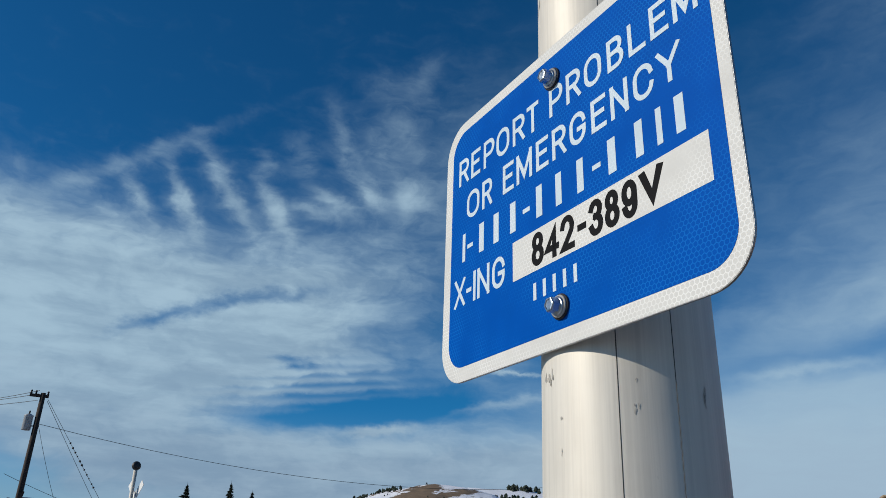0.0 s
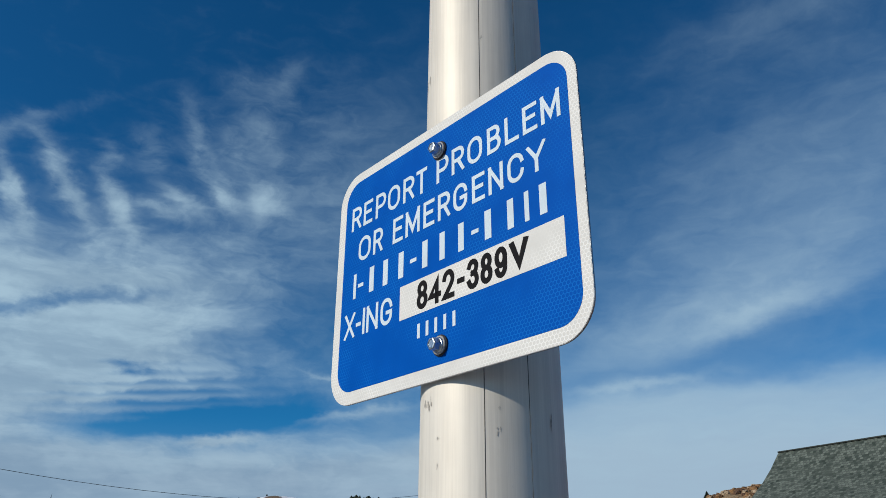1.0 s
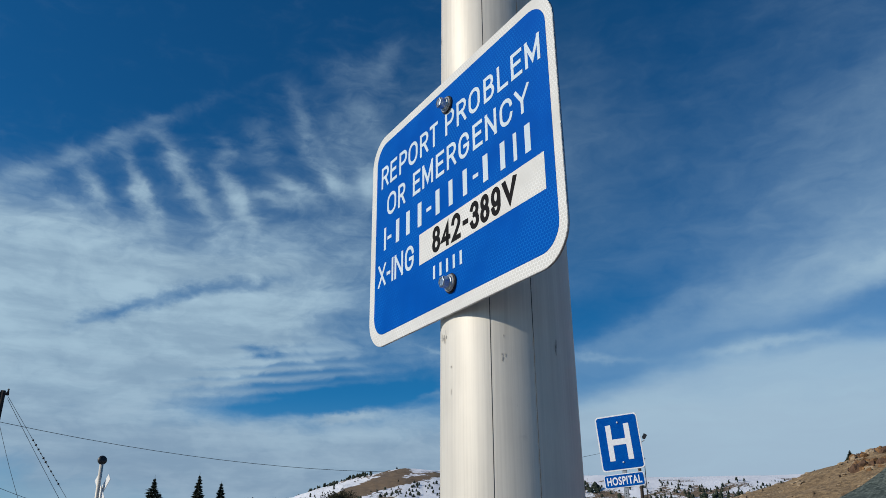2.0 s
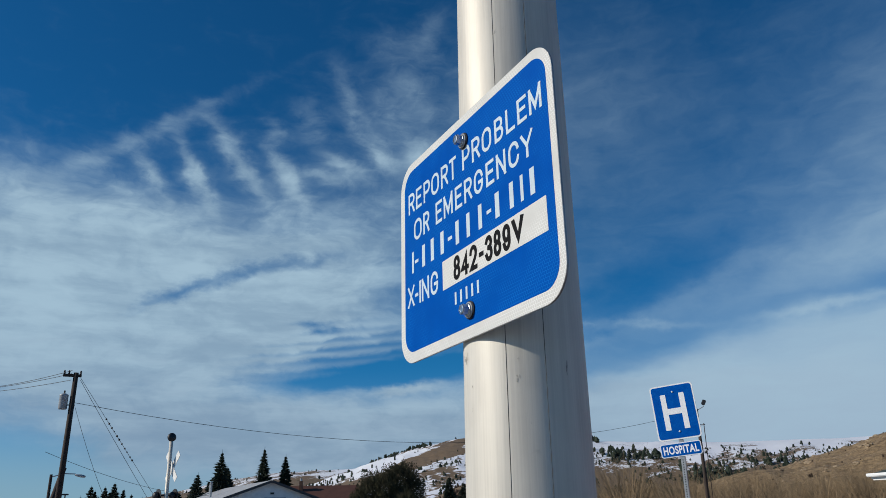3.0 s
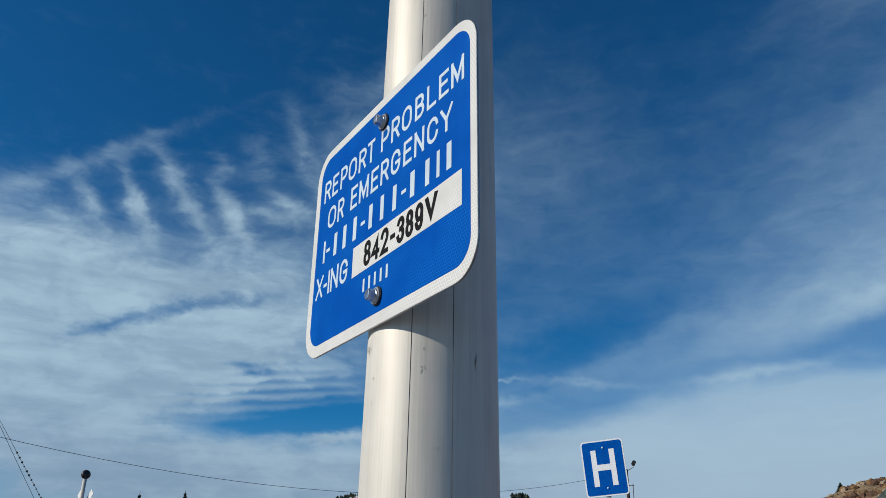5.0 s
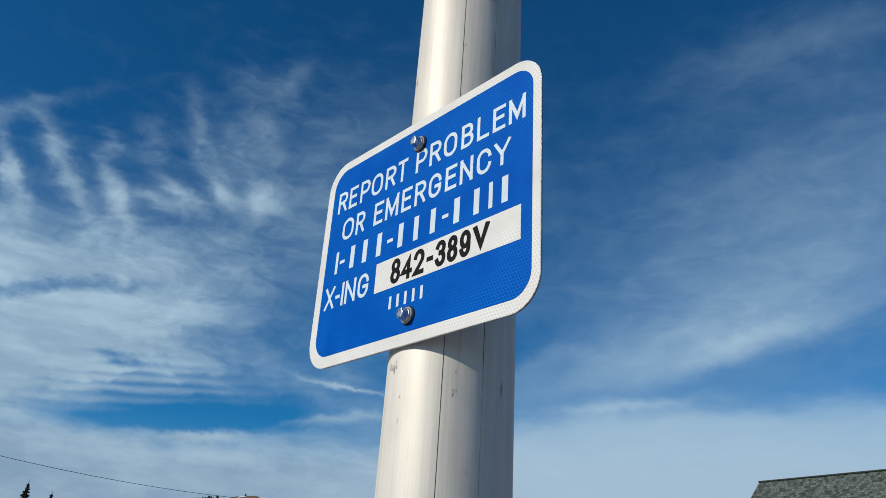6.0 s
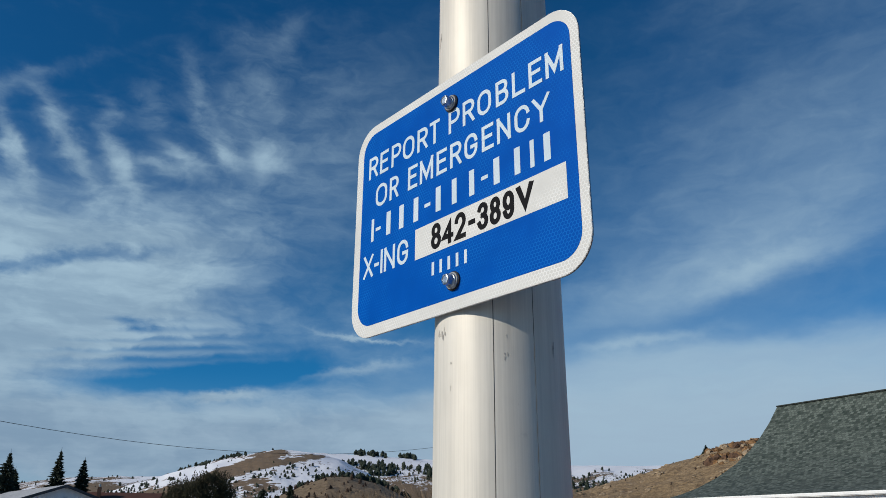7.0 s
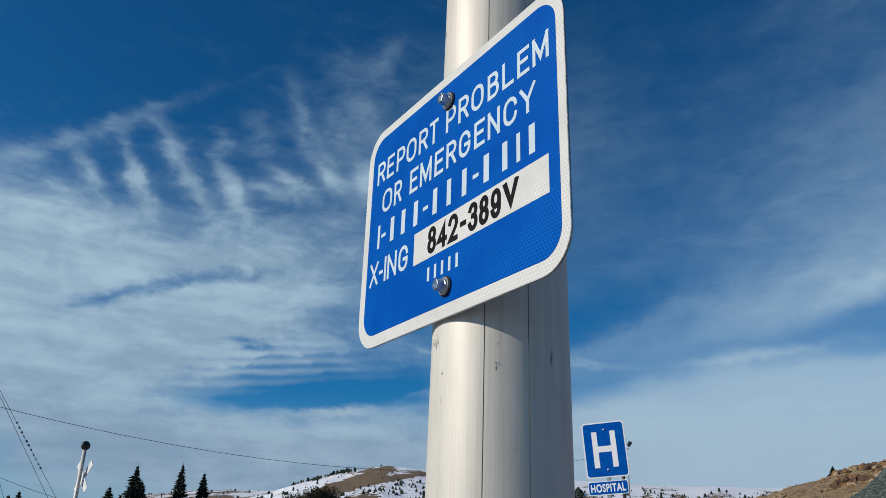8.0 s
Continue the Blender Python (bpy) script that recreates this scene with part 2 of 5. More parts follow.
TRANSFORMER_GREY = plain("grey_enamel", (0.36, 0.38, 0.40), 0.4)
SIDING = plain("white_siding", (0.80, 0.81, 0.81), 0.65, grain=1.2, spread=0.12)
ROOF_METAL = plain("weathered_roof", (0.40, 0.41, 0.42), 0.7, grain=1.5, spread=0.25)
ROOF_EDGE = plain("dark_roof_edge", (0.06, 0.06, 0.065), 0.7)
DOOR_BROWN = plain("brown_door_paint", (0.20, 0.085, 0.04), 0.6, grain=3)
GLASS_DARK = plain("dark_window_glass", (0.02, 0.025, 0.03), 0.08, grain=2, relief=0.0)
RUST_ROOF = plain("rust_brown_roof", (0.11, 0.045, 0.03), 0.75, grain=1.5)
CABINET_PAINT = plain("cabinet_paint", (0.62, 0.63, 0.62), 0.45)
YELLOW = plain("yellow_paint", (0.70, 0.42, 0.02), 0.5)
RED_WALL = plain("red_wall_paint", (0.42, 0.035, 0.025), 0.6, grain=3, spread=0.15)
TRIM_GREY = plain("grey_stone_trim", (0.20, 0.215, 0.22), 0.8, grain=9, spread=0.4, relief=0.4)
SNOW = plain("old_snow", (0.80, 0.82, 0.86), 0.6, grain=2, spread=0.08, relief=0.3, depth=0.05)
NEEDLES = plain("spruce_needles", (0.018, 0.030, 0.014), 0.8, grain=3, spread=0.5)
SHRUB = plain("dark_shrub", (0.050, 0.028, 0.016), 0.9, grain=2, spread=0.5)
JUNIPER = plain("juniper_needles", (0.060, 0.055, 0.024), 0.85, grain=2, spread=0.55)
BARK = plain("bark", (0.07, 0.05, 0.035), 0.9, grain=6, spread=0.4, relief=0.5)
DARK_TWIGS = plain("dark_bare_twigs", (0.10, 0.07, 0.045), 0.9, grain=0.6, spread=0.4)
GREY_TWIGS = plain("grey_bare_twigs", (0.24, 0.18, 0.115), 0.9, grain=0.3, spread=0.5)
TWIGS = plain("bare_willow_twigs", (0.29, 0.205, 0.115), 0.9, grain=0.6, spread=0.4)
ROCK_PALE = plain("pale_rock", (0.37, 0.28, 0.18), 0.9, grain=0.6, spread=0.45, relief=0.6, depth=0.3)
ROCK_RUST = plain("rusty_rock", (0.25, 0.135, 0.055), 0.9, grain=0.7, spread=0.6, relief=0.6, depth=0.3)
ROCK_DARK = plain("dark_rock", (0.12, 0.065, 0.035), 0.9, grain=0.5, spread=0.5, relief=0.6, depth=0.3)


def aluminium(g, put, where):
    """Mill-finish tube: faint drawn lines along it, blotches, scuffs."""
    sep = g.node("ShaderNodeSeparateXYZ")
    g.put(sep.inputs[0], where)
    lines = g.noise(g.vec(g.m("MULTIPLY", sep.outputs[0], 110.0), g.m("MULTIPLY", sep.outputs[1], 110.0), g.m("MULTIPLY", sep.outputs[2], 1.6)), 4.0, 5, 0.6)
    blotch, fine = g.noise(where, 22, 5, 0.6), g.noise(where, 160, 4)
    scuff = g.m("MULTIPLY", g.ramp(g.noise(g.vec(g.m("MULTIPLY", sep.outputs[0], 2.0), g.m("MULTIPLY", sep.outputs[1], 2.0), sep.outputs[2]), 30, 6, 0.7, 0.4), 0.66, 0.74), g.ramp(g.noise(where, 6.0, 2), 0.50, 0.62))
    broad = g.noise(g.vec(g.m("MULTIPLY", sep.outputs[0], 40.0), g.m("MULTIPLY", sep.outputs[1], 40.0), g.m("MULTIPLY", sep.outputs[2], 2.5)), 2.0, 4, 0.6)
    tone = g.m("ADD", g.m("ADD", g.m("MULTIPLY", lines, 0.4), g.m("MULTIPLY", blotch, 0.2)), g.m("MULTIPLY", broad, 0.4))
    base = g.mix(g.ramp(tone, 0.34, 0.66), (0.555, 0.52, 0.45), (0.69, 0.65, 0.565))
    g.put(put["Base Color"], g.mix(g.m("MULTIPLY", scuff, 0.6), base, (0.14, 0.13, 0.12)))
    put["Metallic"].default_value = 0.18
    g.put(put["Roughness"], g.m("ADD", 0.46, g.m("MULTIPLY", lines, 0.2)))
    bump(g, put, g.m("ADD", lines, g.m("MULTIPLY", fine, 0.3)), 0.06, 0.001)


ALUMINIUM = material("mill_finish_aluminium", aluminium)
SCUFF = plain("scuffed_aluminium", (0.40, 0.375, 0.33), 0.7, grain=300, spread=0.6)
SEAM = plain("seam_dirt", (0.085, 0.078, 0.068), 0.8, grain=300, spread=0.6)


def shingles(g, put, where):
    brick = g.node("ShaderNodeTexBrick")
    brick.offset = 0.37
    g.put(brick.inputs["Vector"], g.node("ShaderNodeUVMap").outputs[0])
    brick.inputs["Color1"].default_value, brick.inputs["Color2"].default_value = (0.014, 0.027, 0.020, 1), (0.135, 0.162, 0.138, 1)
    brick.inputs["Mortar"].default_value = (0.03, 0.036, 0.034, 1)
    brick.inputs["Scale"].default_value, brick.inputs["Mortar Size"].default_value = 1.0, 0.008
    brick.inputs["Brick Width"].default_value, brick.inputs["Row Height"].default_value = 0.125, 0.115
    sep = g.node("ShaderNodeSeparateXYZ")
    g.put(sep.inputs[0], brick.inputs["Vector"].links[0].from_socket)
    speckle = g.noise(g.vec(g.m("MULTIPLY", sep.outputs[0], 3.2), g.m("MULTIPLY", sep.outputs[1], 7.5)), 1.0, 4, 0.7)
    mottled = g.mix(g.ramp(speckle, 0.40, 0.60), (0.020, 0.034, 0.025), (0.118, 0.142, 0.118))
    g.put(put["Base Color"], g.mix(0.14, brick.outputs["Color"], mottled))
    put["Roughness"].default_value = 0.9
    bump(g, put, brick.outputs["Fac"], -0.5, 0.01)


SHINGLES = material("green_grey_shingles", shingles)


def hillside(name, snow_level, grass=(0.20, 0.135, 0.075), soil=(0.13, 0.09, 0.055), scale=0.012, tilt=0.5, rise=0.0, tall=100.0, bald=False):
    """Dry winter grass with drifts of snow that follow the slope."""
    def build(g, put, where):
        sep = g.node("ShaderNodeSeparateXYZ")
        g.put(sep.inputs[0], where)
        a = g.m("ADD", g.m("MULTIPLY", sep.outputs[0], 0.5), g.m("MULTIPLY", sep.outputs[1], 0.85))
        slant = g.vec(a, g.m("MULTIPLY", g.m("SUBTRACT", sep.outputs[2], g.m("MULTIPLY", a, 0.12)), 3.0), g.m("MULTIPLY", sep.outputs[0], tilt))
        drift, fine = g.noise(slant, scale, 8, 0.62, 0.6), g.noise(where, scale * 14, 6, 0.65)
        ground = g.mix(g.ramp(fine, 0.3, 0.7), soil, grass)
        drift = g.m("ADD", drift, g.m("MULTIPLY", g.m("SUBTRACT", g.m("DIVIDE", sep.outputs[2], tall), 0.6), rise))
        if bald:
            # two wind-bared strips that run down the flank
            left = g.m("ADD", g.m("MULTIPLY", sep.outputs[0], -0.469), g.m("MULTIPLY", sep.outputs[1], -0.883))
            sway = g.m("MULTIPLY", g.m("SUBTRACT", drift, 0.5), 26.0)
            for n0, n1, middle, half, l0, l1, power in ((0.49, 0.87, 66.5, 7.5, -10.0, 10.0, 0.42), (0.29, 0.96, 57.0, 3.0, -46.0, -34.0, 0.3)):
                q = g.m("ADD", g.m("ADD", g.m("MULTIPLY", left, n0), g.m("MULTIPLY", sep.outputs[2], n1)), sway)
                q = g.m("DIVIDE", g.m("SUBTRACT", q, middle), half)
                strip = g.m("EXPONENT", g.m("MULTIPLY", g.m("MULTIPLY", q, q), -1.0))
                drift = g.m("SUBTRACT", drift, g.m("MULTIPLY", g.m("MULTIPLY", strip, g.ramp(left, l0, l1)), power))
        mask = g.ramp(g.m("ADD", drift, g.m("MULTIPLY", g.m("SUBTRACT", fine, 0.5), 0.5)), snow_level, snow_level + 0.035)
        g.put(put["Base Color"], g.mix(mask, ground, (0.80, 0.82, 0.86)))
        put["Roughness"].default_value = 0.9
        bump(g, put, fine, 0.6, 1.5)
    return material(name, build)


HILL_FAR = hillside("snowy_ridge", 0.455, scale=0.014, rise=0.5, tall=150.0)
HILL_MID = hillside("half_snowed_hill", 0.41, scale=0.011, bald=True)
HILL_DRY = hillside("dry_slope", 0.80, (0.23, 0.165, 0.095), (0.11, 0.075, 0.042), 0.03)
HILL_ROCK = hillside("rocky_slope", 0.76, (0.36, 0.25, 0.13), (0.14, 0.09, 0.045), 0.05)


def earth(g, put, where):
    big, small = g.noise(where, 0.25, 5), g.noise(where, 9.0, 6, 0.65)
    base = g.mix(g.ramp(small, 0.3, 0.7), (0.10, 0.085, 0.07), (0.24, 0.20, 0.155))
    g.put(put["Base Color"], g.mix(g.ramp(big, 0.56, 0.60), base, (0.78, 0.80, 0.84)))
    put["Roughness"].default_value = 0.92
    bump(g, put, small, 0.6, 0.03)


EARTH = material("gravel_and_old_snow", earth)


# ---- mesh helpers ----
def mesh_of(name, bm, mat, smooth=False):
    me = bpy.data.meshes.new(name)
    bm.to_mesh(me)
    bm.free()
    if mat:
        me.materials.append(mat)
    if smooth:
        me.polygons.foreach_set("use_smooth", [True] * len(me.polygons))
    return me


def thing(name, at, label, category, turn=0.0, group="", kind=""):
    ob = new(name)
    ob.empty_display_size = 0.1
    ob.matrix_world = pose(*at, 0, 0, turn)
    return tagged(ob, label, category, group, kind)


def part(name, bm, mat, parent, label="", smooth=False, m=None):
    ob = new(name, mesh_of(name, bm, mat, smooth))
    ob.parent = parent
    if m is not None:
        ob.matrix_basis = m
    return tagged(ob, label)


def alone(name, bm, mat, label, category, kind="", smooth=False, group=""):
    return tagged(new(name, mesh_of(name, bm, mat, smooth)), label, category, group, kind)


def box(x0, y0, z0, x1, y1, z1, bevel=0.0, bm=None):
    bm = bm or bmesh.new()
    made = bmesh.ops.create_cube(bm, size=1.0)["verts"]
    for v in made:
        v.co = (x0 + (v.co.x + 0.5) * (x1 - x0), y0 + (v.co.y + 0.5) * (y1 - y0), z0 + (v.co.z + 0.5) * (z1 - z0))
    if bevel:
        edges = list({e for v in made for e in v.link_edges})
        bmesh.ops.bevel(bm, geom=edges, offset=bevel, segments=2, affect="EDGES")
    return bm


def tube(a, b, r0, r1=None, n=12, bm=None, cap=True):
    bm = bm or bmesh.new()
    a, b = Vector(a), Vector(b)
    turn = (b - a).to_track_quat("Z", "Y").to_matrix()
    r1 = r0 if r1 is None else r1
    rings = [[bm.verts.new(p + turn @ Vector((r * math.cos(2 * math.pi * k / n), r * math.sin(2 * math.pi * k / n), 0))) for k in range(n)] for p, r in ((a, r0), (b, r1))]
    for k in range(n):
        bm.faces.new((rings[0][k], rings[0][(k + 1) % n], rings[1][(k + 1) % n], rings[1][k]))
    if cap:
        bm.faces.new(rings[0][::-1])
        bm.faces.new(rings[1])
    return bm


def lathe(points, n=32, bm=None):
    """Turned shape about z from (radius, height) pairs."""
    bm = bm or bmesh.new()
    rings = [[bm.verts.new((r * math.cos(2 * math.pi * k / n), r * math.sin(2 * math.pi * k / n), z)) for k in range(n)] for r, z in points]
    for lo, hi in zip(rings, rings[1:]):
        for k in range(n):
            bm.faces.new((lo[k], lo[(k + 1) % n], hi[(k + 1) % n], hi[k]))
    bm.faces.new(rings[0][::-1])
    bm.faces.new(rings[-1])
    return bm


def rounded(x0, z0, x1, z1, r, steps=8):
    """Outline of a rounded rectangle in x and z."""
    out = []
    for cx, cz, start in ((x1 - r, z1 - r, 0), (x0 + r, z1 - r, 90), (x0 + r, z0 + r, 180), (x1 - r, z0 + r, 270)):
        for k in range(steps + 1):
            a = radians(start + 90 * k / steps)
            out.append((cx + r * math.cos(a), cz + r * math.sin(a)))
    return out


def slab(outline, y0, y1, bm=None):
    """A plate of that outline; its face at y0 looks to -y."""
    bm = bm or bmesh.new()
    front = [bm.verts.new((x, y0, z)) for x, z in outline]
    back = [bm.verts.new((x, y1, z)) for x, z in outline]
    bm.faces.new(front)
    bm.faces.new(back[::-1])
    n = len(outline)
    for k in range(n):
        bm.faces.new((front[(k + 1) % n], front[k], back[k], back[(k + 1) % n]))
    bmesh.ops.recalc_face_normals(bm, faces=bm.faces)
    return bm


def lettering(text, x0, z0, x1, z1, y, weight=0.0, gap=1.0):
    """Flat cut letters that fill the given rectangle, facing -y."""
    curve = bpy.data.curves.new(text, "FONT")
    curve.body, curve.offset, curve.space_character, curve.resolution_u = text, weight, gap, 4
    ob = bpy.data.objects.new(text, curve)
    me = bpy.data.meshes.new_from_object(ob)
    bpy.data.objects.remove(ob)
    bm = bmesh.new()
    bm.from_mesh(me)
    bpy.data.meshes.remove(me)
    xs, ys = [v.co.x for v in bm.verts], [v.co.y for v in bm.verts]
    sx, sz = (x1 - x0) / (max(xs) - min(xs)), (z1 - z0) / (max(ys) - min(ys))
    lx, lz = min(xs), min(ys)
    for v in bm.verts:
        v.co = (x0 + (v.co.x - lx) * sx, y, z0 + (v.co.y - lz) * sz)
    bmesh.ops.recalc_face_normals(bm, faces=bm.faces)
    if sum(f.normal.y for f in bm.faces) > 0:
        bmesh.ops.reverse_faces(bm, faces=bm.faces)
    return bm


def smooth01(t):
    t = max(0.0, min(1.0, t))
    return t * t * (3 - 2 * t)


def sphere_dir(az):
    return Vector((-math.sin(radians(az)), math.cos(radians(az)), 0))


def place(az, distance, z=0.0):
    p = sphere_dir(az) * distance
    return (p.x + 0.5, p.y - 0.35, z)


def interp(points, x):
    if x <= points[0][0]:
        return points[0][1]
    for (a, p), (b, q) in zip(points, points[1:]):
        if x <= b:
            return p + (q - p) * (x - a) / (b - a)
    return points[-1][1]


# ---- ground: one sheet to the horizon ----
def ground_z(x, y):
    r = math.hypot(x, y)
    return -0.4 * smooth01((r - 6) / 26)


def build_ground():
    bm = bmesh.new()
    n, radii = 128, [0.0] + [0.6 * 1.16 ** k for k in range(61)]
    radii[-1] = 4700
    centre = bm.verts.new((0, 0, 0))
    prev = None
    for r in radii[1:]:
        ring = []
        for k in range(n):
            a = 2 * math.pi * k / n
            x, y = r * math.cos(a), r * math.sin(a)
            bumps = 0.03 * noise.noise((x * 0.7, y * 0.7, 0)) if 1.5 < r < 60 else 0.0
            ring.append(bm.verts.new((x, y, ground_z(x, y) + bumps)))
        for k in range(n):
            if prev:
                bm.faces.new((prev[k], ring[k], ring[(k + 1) % n], prev[(k + 1) % n]))
            else:
                bm.faces.new((centre, ring[k], ring[(k + 1) % n]))
        prev = ring
    bmesh.ops.recalc_face_normals(bm, faces=bm.faces)
    alone("ground", bm, EARTH, "gravelly ground with patches of old snow", "ground", "structure", True)


build_ground()


def hill(name, crest, distance, front, back, mat, label, rough, freq, steps=180, seed=0.0, power=1.0):
    """A hill seen against the sky: crest gives elevation by azimuth as seen from the mast. Returns its height function."""
    a0, a1 = crest[0][0], crest[-1][0]
    base = -1.5

    def height(az, r):
        top = 1.54 + distance * math.tan(radians(interp(crest, az)))
        if r <= distance:
            s = smooth01((r - distance + front) / front) ** power
        else:
            s = 1 - 0.6 * smooth01((r - distance) / back)
        p = sphere_dir(az) * r * freq
        n = noise.fractal((p.x, p.y, seed), 0.9, 2.1, 5) + 0.35 * noise.fractal((p.x * 6, p.y * 6, seed + 3), 0.8, 2.1, 4)
        fade = 0.35 if abs(r - distance) < 0.04 * distance else 1.0
        return base + (top - base) * s + rough * n * min(1.0, s * 3) * fade

    bm = bmesh.new()
    radial = [distance - front + front * k / 40 for k in range(41)] + [distance + back * k / 8 for k in range(1, 9)]
    rows = []
    for i in range(steps + 1):
        az = a0 + (a1 - a0) * i / steps
        edge = min(1.0, 8.0 * min(i, steps - i) / steps)
        rows.append([bm.verts.new(Vector(place(az, r, (height(az, r) - base) * smooth01(edge) + base))) for r in radial])
    for p, q in zip(rows, rows[1:]):
        for k in range(len(radial) - 1):
            bm.faces.new((p[k], p[k + 1], q[k + 1], q[k]))
    bmesh.ops.recalc_face_normals(bm, faces=bm.faces)
    if sum(f.normal.z for f in bm.faces) < 0:
        bmesh.ops.reverse_faces(bm, faces=bm.faces)
    alone(name, bm, mat, label, "hill", "structure", True)
    return height


FAR = hill("hill_ridge", [(8, 4.2), (30, 4.3), (36, 4.26), (43, 4.34), (50, 4.52), (56, 4.95), (60, 4.95), (63, 4.4), (66, 3.6), (70, 3.25), (73, 3.15), (76, 3.05), (78.5, 2.7), (82, 1.9), (86, 1.2), (92, 0.4), (104, 0.2)], 1900, 1000, 600, HILL_FAR, "long low ridge covered in snow with scattered junipers", 6, 0.004)
MID = hill("hill_rounded", [(52, 1.2), (55.5, 3.6), (58, 4.6), (60, 4.97), (62.6, 5.1), (64.5, 4.87), (66.3, 4.5), (68.7, 3.8), (71, 2.9), (74, 2.0), (79, 1.0), (84, 0.4)], 900, 480, 260, HILL_MID, "rounded hill half covered in snow, half dry brown grass", 3.5, 0.008, seed=5.0)
hill("hill_west", [(72, 0.5), (76, 1.7), (78.5, 2.0), (81, 1.7), (83, 1.25), (86, 1.0), (92, 0.9), (100, 0.7), (108, 0.2)], 480, 200, 120, HILL_DRY, "low brown hill behind the trees", 2.0, 0.012, seed=13.0)
KNOLL = hill("hill_knoll", [(49, 0.3), (52, 1.6), (55, 3.0), (57.2, 3.5), (58.8, 3.5), (60.5, 2.9), (63, 1.8), (67, 0.3)], 420, 160, 90, HILL_DRY, "low dry brown knoll dotted with shrubs", 1.5, 0.02, seed=9.0)
SLOPE = hill("hill_rocky", [(2, 7.0), (18, 6.6), (25, 6.1), (28.5, 5.6), (30.5, 5.3), (32.0, 4.85), (32.8, 4.7), (34.5, 4.35), (36.5, 3.75), (40, 2.8), (45, 1.8), (52, 0.6)], 260, 130, 70, HILL_ROCK, "steep dry slope with pale rock outcrops", 2.2, 0.03, seed=2.0)


# ---- the mast and its sign ----
# angle round the tube, height, width, height and number of flecks
SCUFFS = [
    (-102.3, 1.6937, 0.014, 0.007, 16),
    (-87.5, 1.6661, 0.001, 0.004, 2),
    (-87.7, 1.6452, 0.001, 0.004, 2),
    (-37.7, 1.6834, 0.001, 0.004, 2),
    (-38.0, 1.6678, 0.004, 0.005, 4),
    (7.3, 1.6780, 0.002, 0.014, 5),
    (-77.1, 2.1172, 0.001, 0.014, 2),
    (-22.4, 2.1131, 0.003, 0.006, 5),
    (-18.7, 2.0960, 0.012, 0.008, 9),
    (-111.7, 2.0124, 0.003, 0.012, 5),
    (-118.1, 2.0025, 0.004, 0.014, 4),
]


def build_mast():
    mast = thing("signal_mast", (-0.0119, 0.0622, 0), "round mill-finish aluminium mast with dark seams", "pole")
    lean = Matrix.Translation((0, 0, 1.71)) @ pose(0, 0, 0, -0.77, -0.71, 0) @ Matrix.Translation((0, 0, -1.71))

    def radius(z):
        return 0.0574 - 0.0044 * (z - 1.71)

    part("shaft", lathe([(radius(z), z) for z in (-0.1, 1.0, 1.6, 2.2, 3.2, 4.4)], 96), ALUMINIUM, mast, smooth=True, m=lean)
    for angle in (-48.2, -13.6, 130):
        bm = bmesh.new()
        prev = None
        for k in range(90):
            z = 0.1 + 4.2 * k / 89
            wide = 0.0007 * (1 + 0.6 * noise.noise((z * 9, angle, 0)))
            a = radians(angle + 0.25 * noise.noise((z * 5, angle, 4)))
            mid = Vector((math.cos(a), math.sin(a), 0))
            side = Vector((-mid.y, mid.x, 0))
            now = [bm.verts.new(mid * (radius(z) + h) + side * w + Vector((0, 0, z))) for h, w in ((-0.0004, -wide), (0.0003, 0), (-0.0004, wide))]
            if prev:
                bm.faces.new((prev[0], now[0], now[1], prev[1]))
                bm.faces.new((prev[1], now[1], now[2], prev[2]))
            prev = now
        bmesh.ops.recalc_face_normals(bm, faces=bm.faces)
        part("seam", bm, SEAM, mast, "thin dark vertical seam", m=lean)
    rng = random.Random(3)

    def scuff(angle, z, wide, tall, count):
        """A few thin worn flecks on the tube's skin."""
        bm = bmesh.new()
        r = radius(z)
        for _ in range(count):
            a0 = radians(angle) + rng.uniform(-0.5, 0.5) * wide / r
            z0, w, h = z + rng.uniform(-0.5, 0.5) * tall, 0.0002 + 0.0004 * rng.random(), tall * rng.uniform(0.4, 0.9)
            ring = []
            for k in range(8):
                t = 2 * math.pi * k / 8
                q, s = rng.uniform(0.6, 1.2), rng.uniform(-0.3, 0.3)
                a = a0 + (w * math.cos(t) * q + s * 0.0004) / r
                ring.append(bm.verts.new(((r + 0.0003) * math.cos(a), (r + 0.0003) * math.sin(a), z0 + 0.5 * h * math.sin(t) * q)))
            bm.faces.new(ring)
        bmesh.ops.recalc_face_normals(bm, faces=bm.faces)
        part("scuff", bm, SCUFF, mast, "small dark scuff marks", m=lean)

    for angle, z, wide, tall, count in SCUFFS:
        scuff(angle, z, wide, tall, count)
    part("base_collar", lathe([(0.15, -0.05), (0.15, 0.03), (0.085, 0.05), (0.075, 0.22), (0.056, 0.24)], 40), ALUMINIUM, mast, smooth=True)


build_mast()

SIGN_W, SIGN_H = 0.3048, 0.2302


# centre lines of upright sign lettering, in a box one wide and one high
def bow(cx, cz, rx, rz, a0, a1, n=10):
    """Part of an ellipse from angle a0 to a1 in degrees."""
    return [(cx + rx * math.cos(radians(a0 + (a1 - a0) * k / n)), cz + rz * math.sin(radians(a0 + (a1 - a0) * k / n))) for k in range(n + 1)]


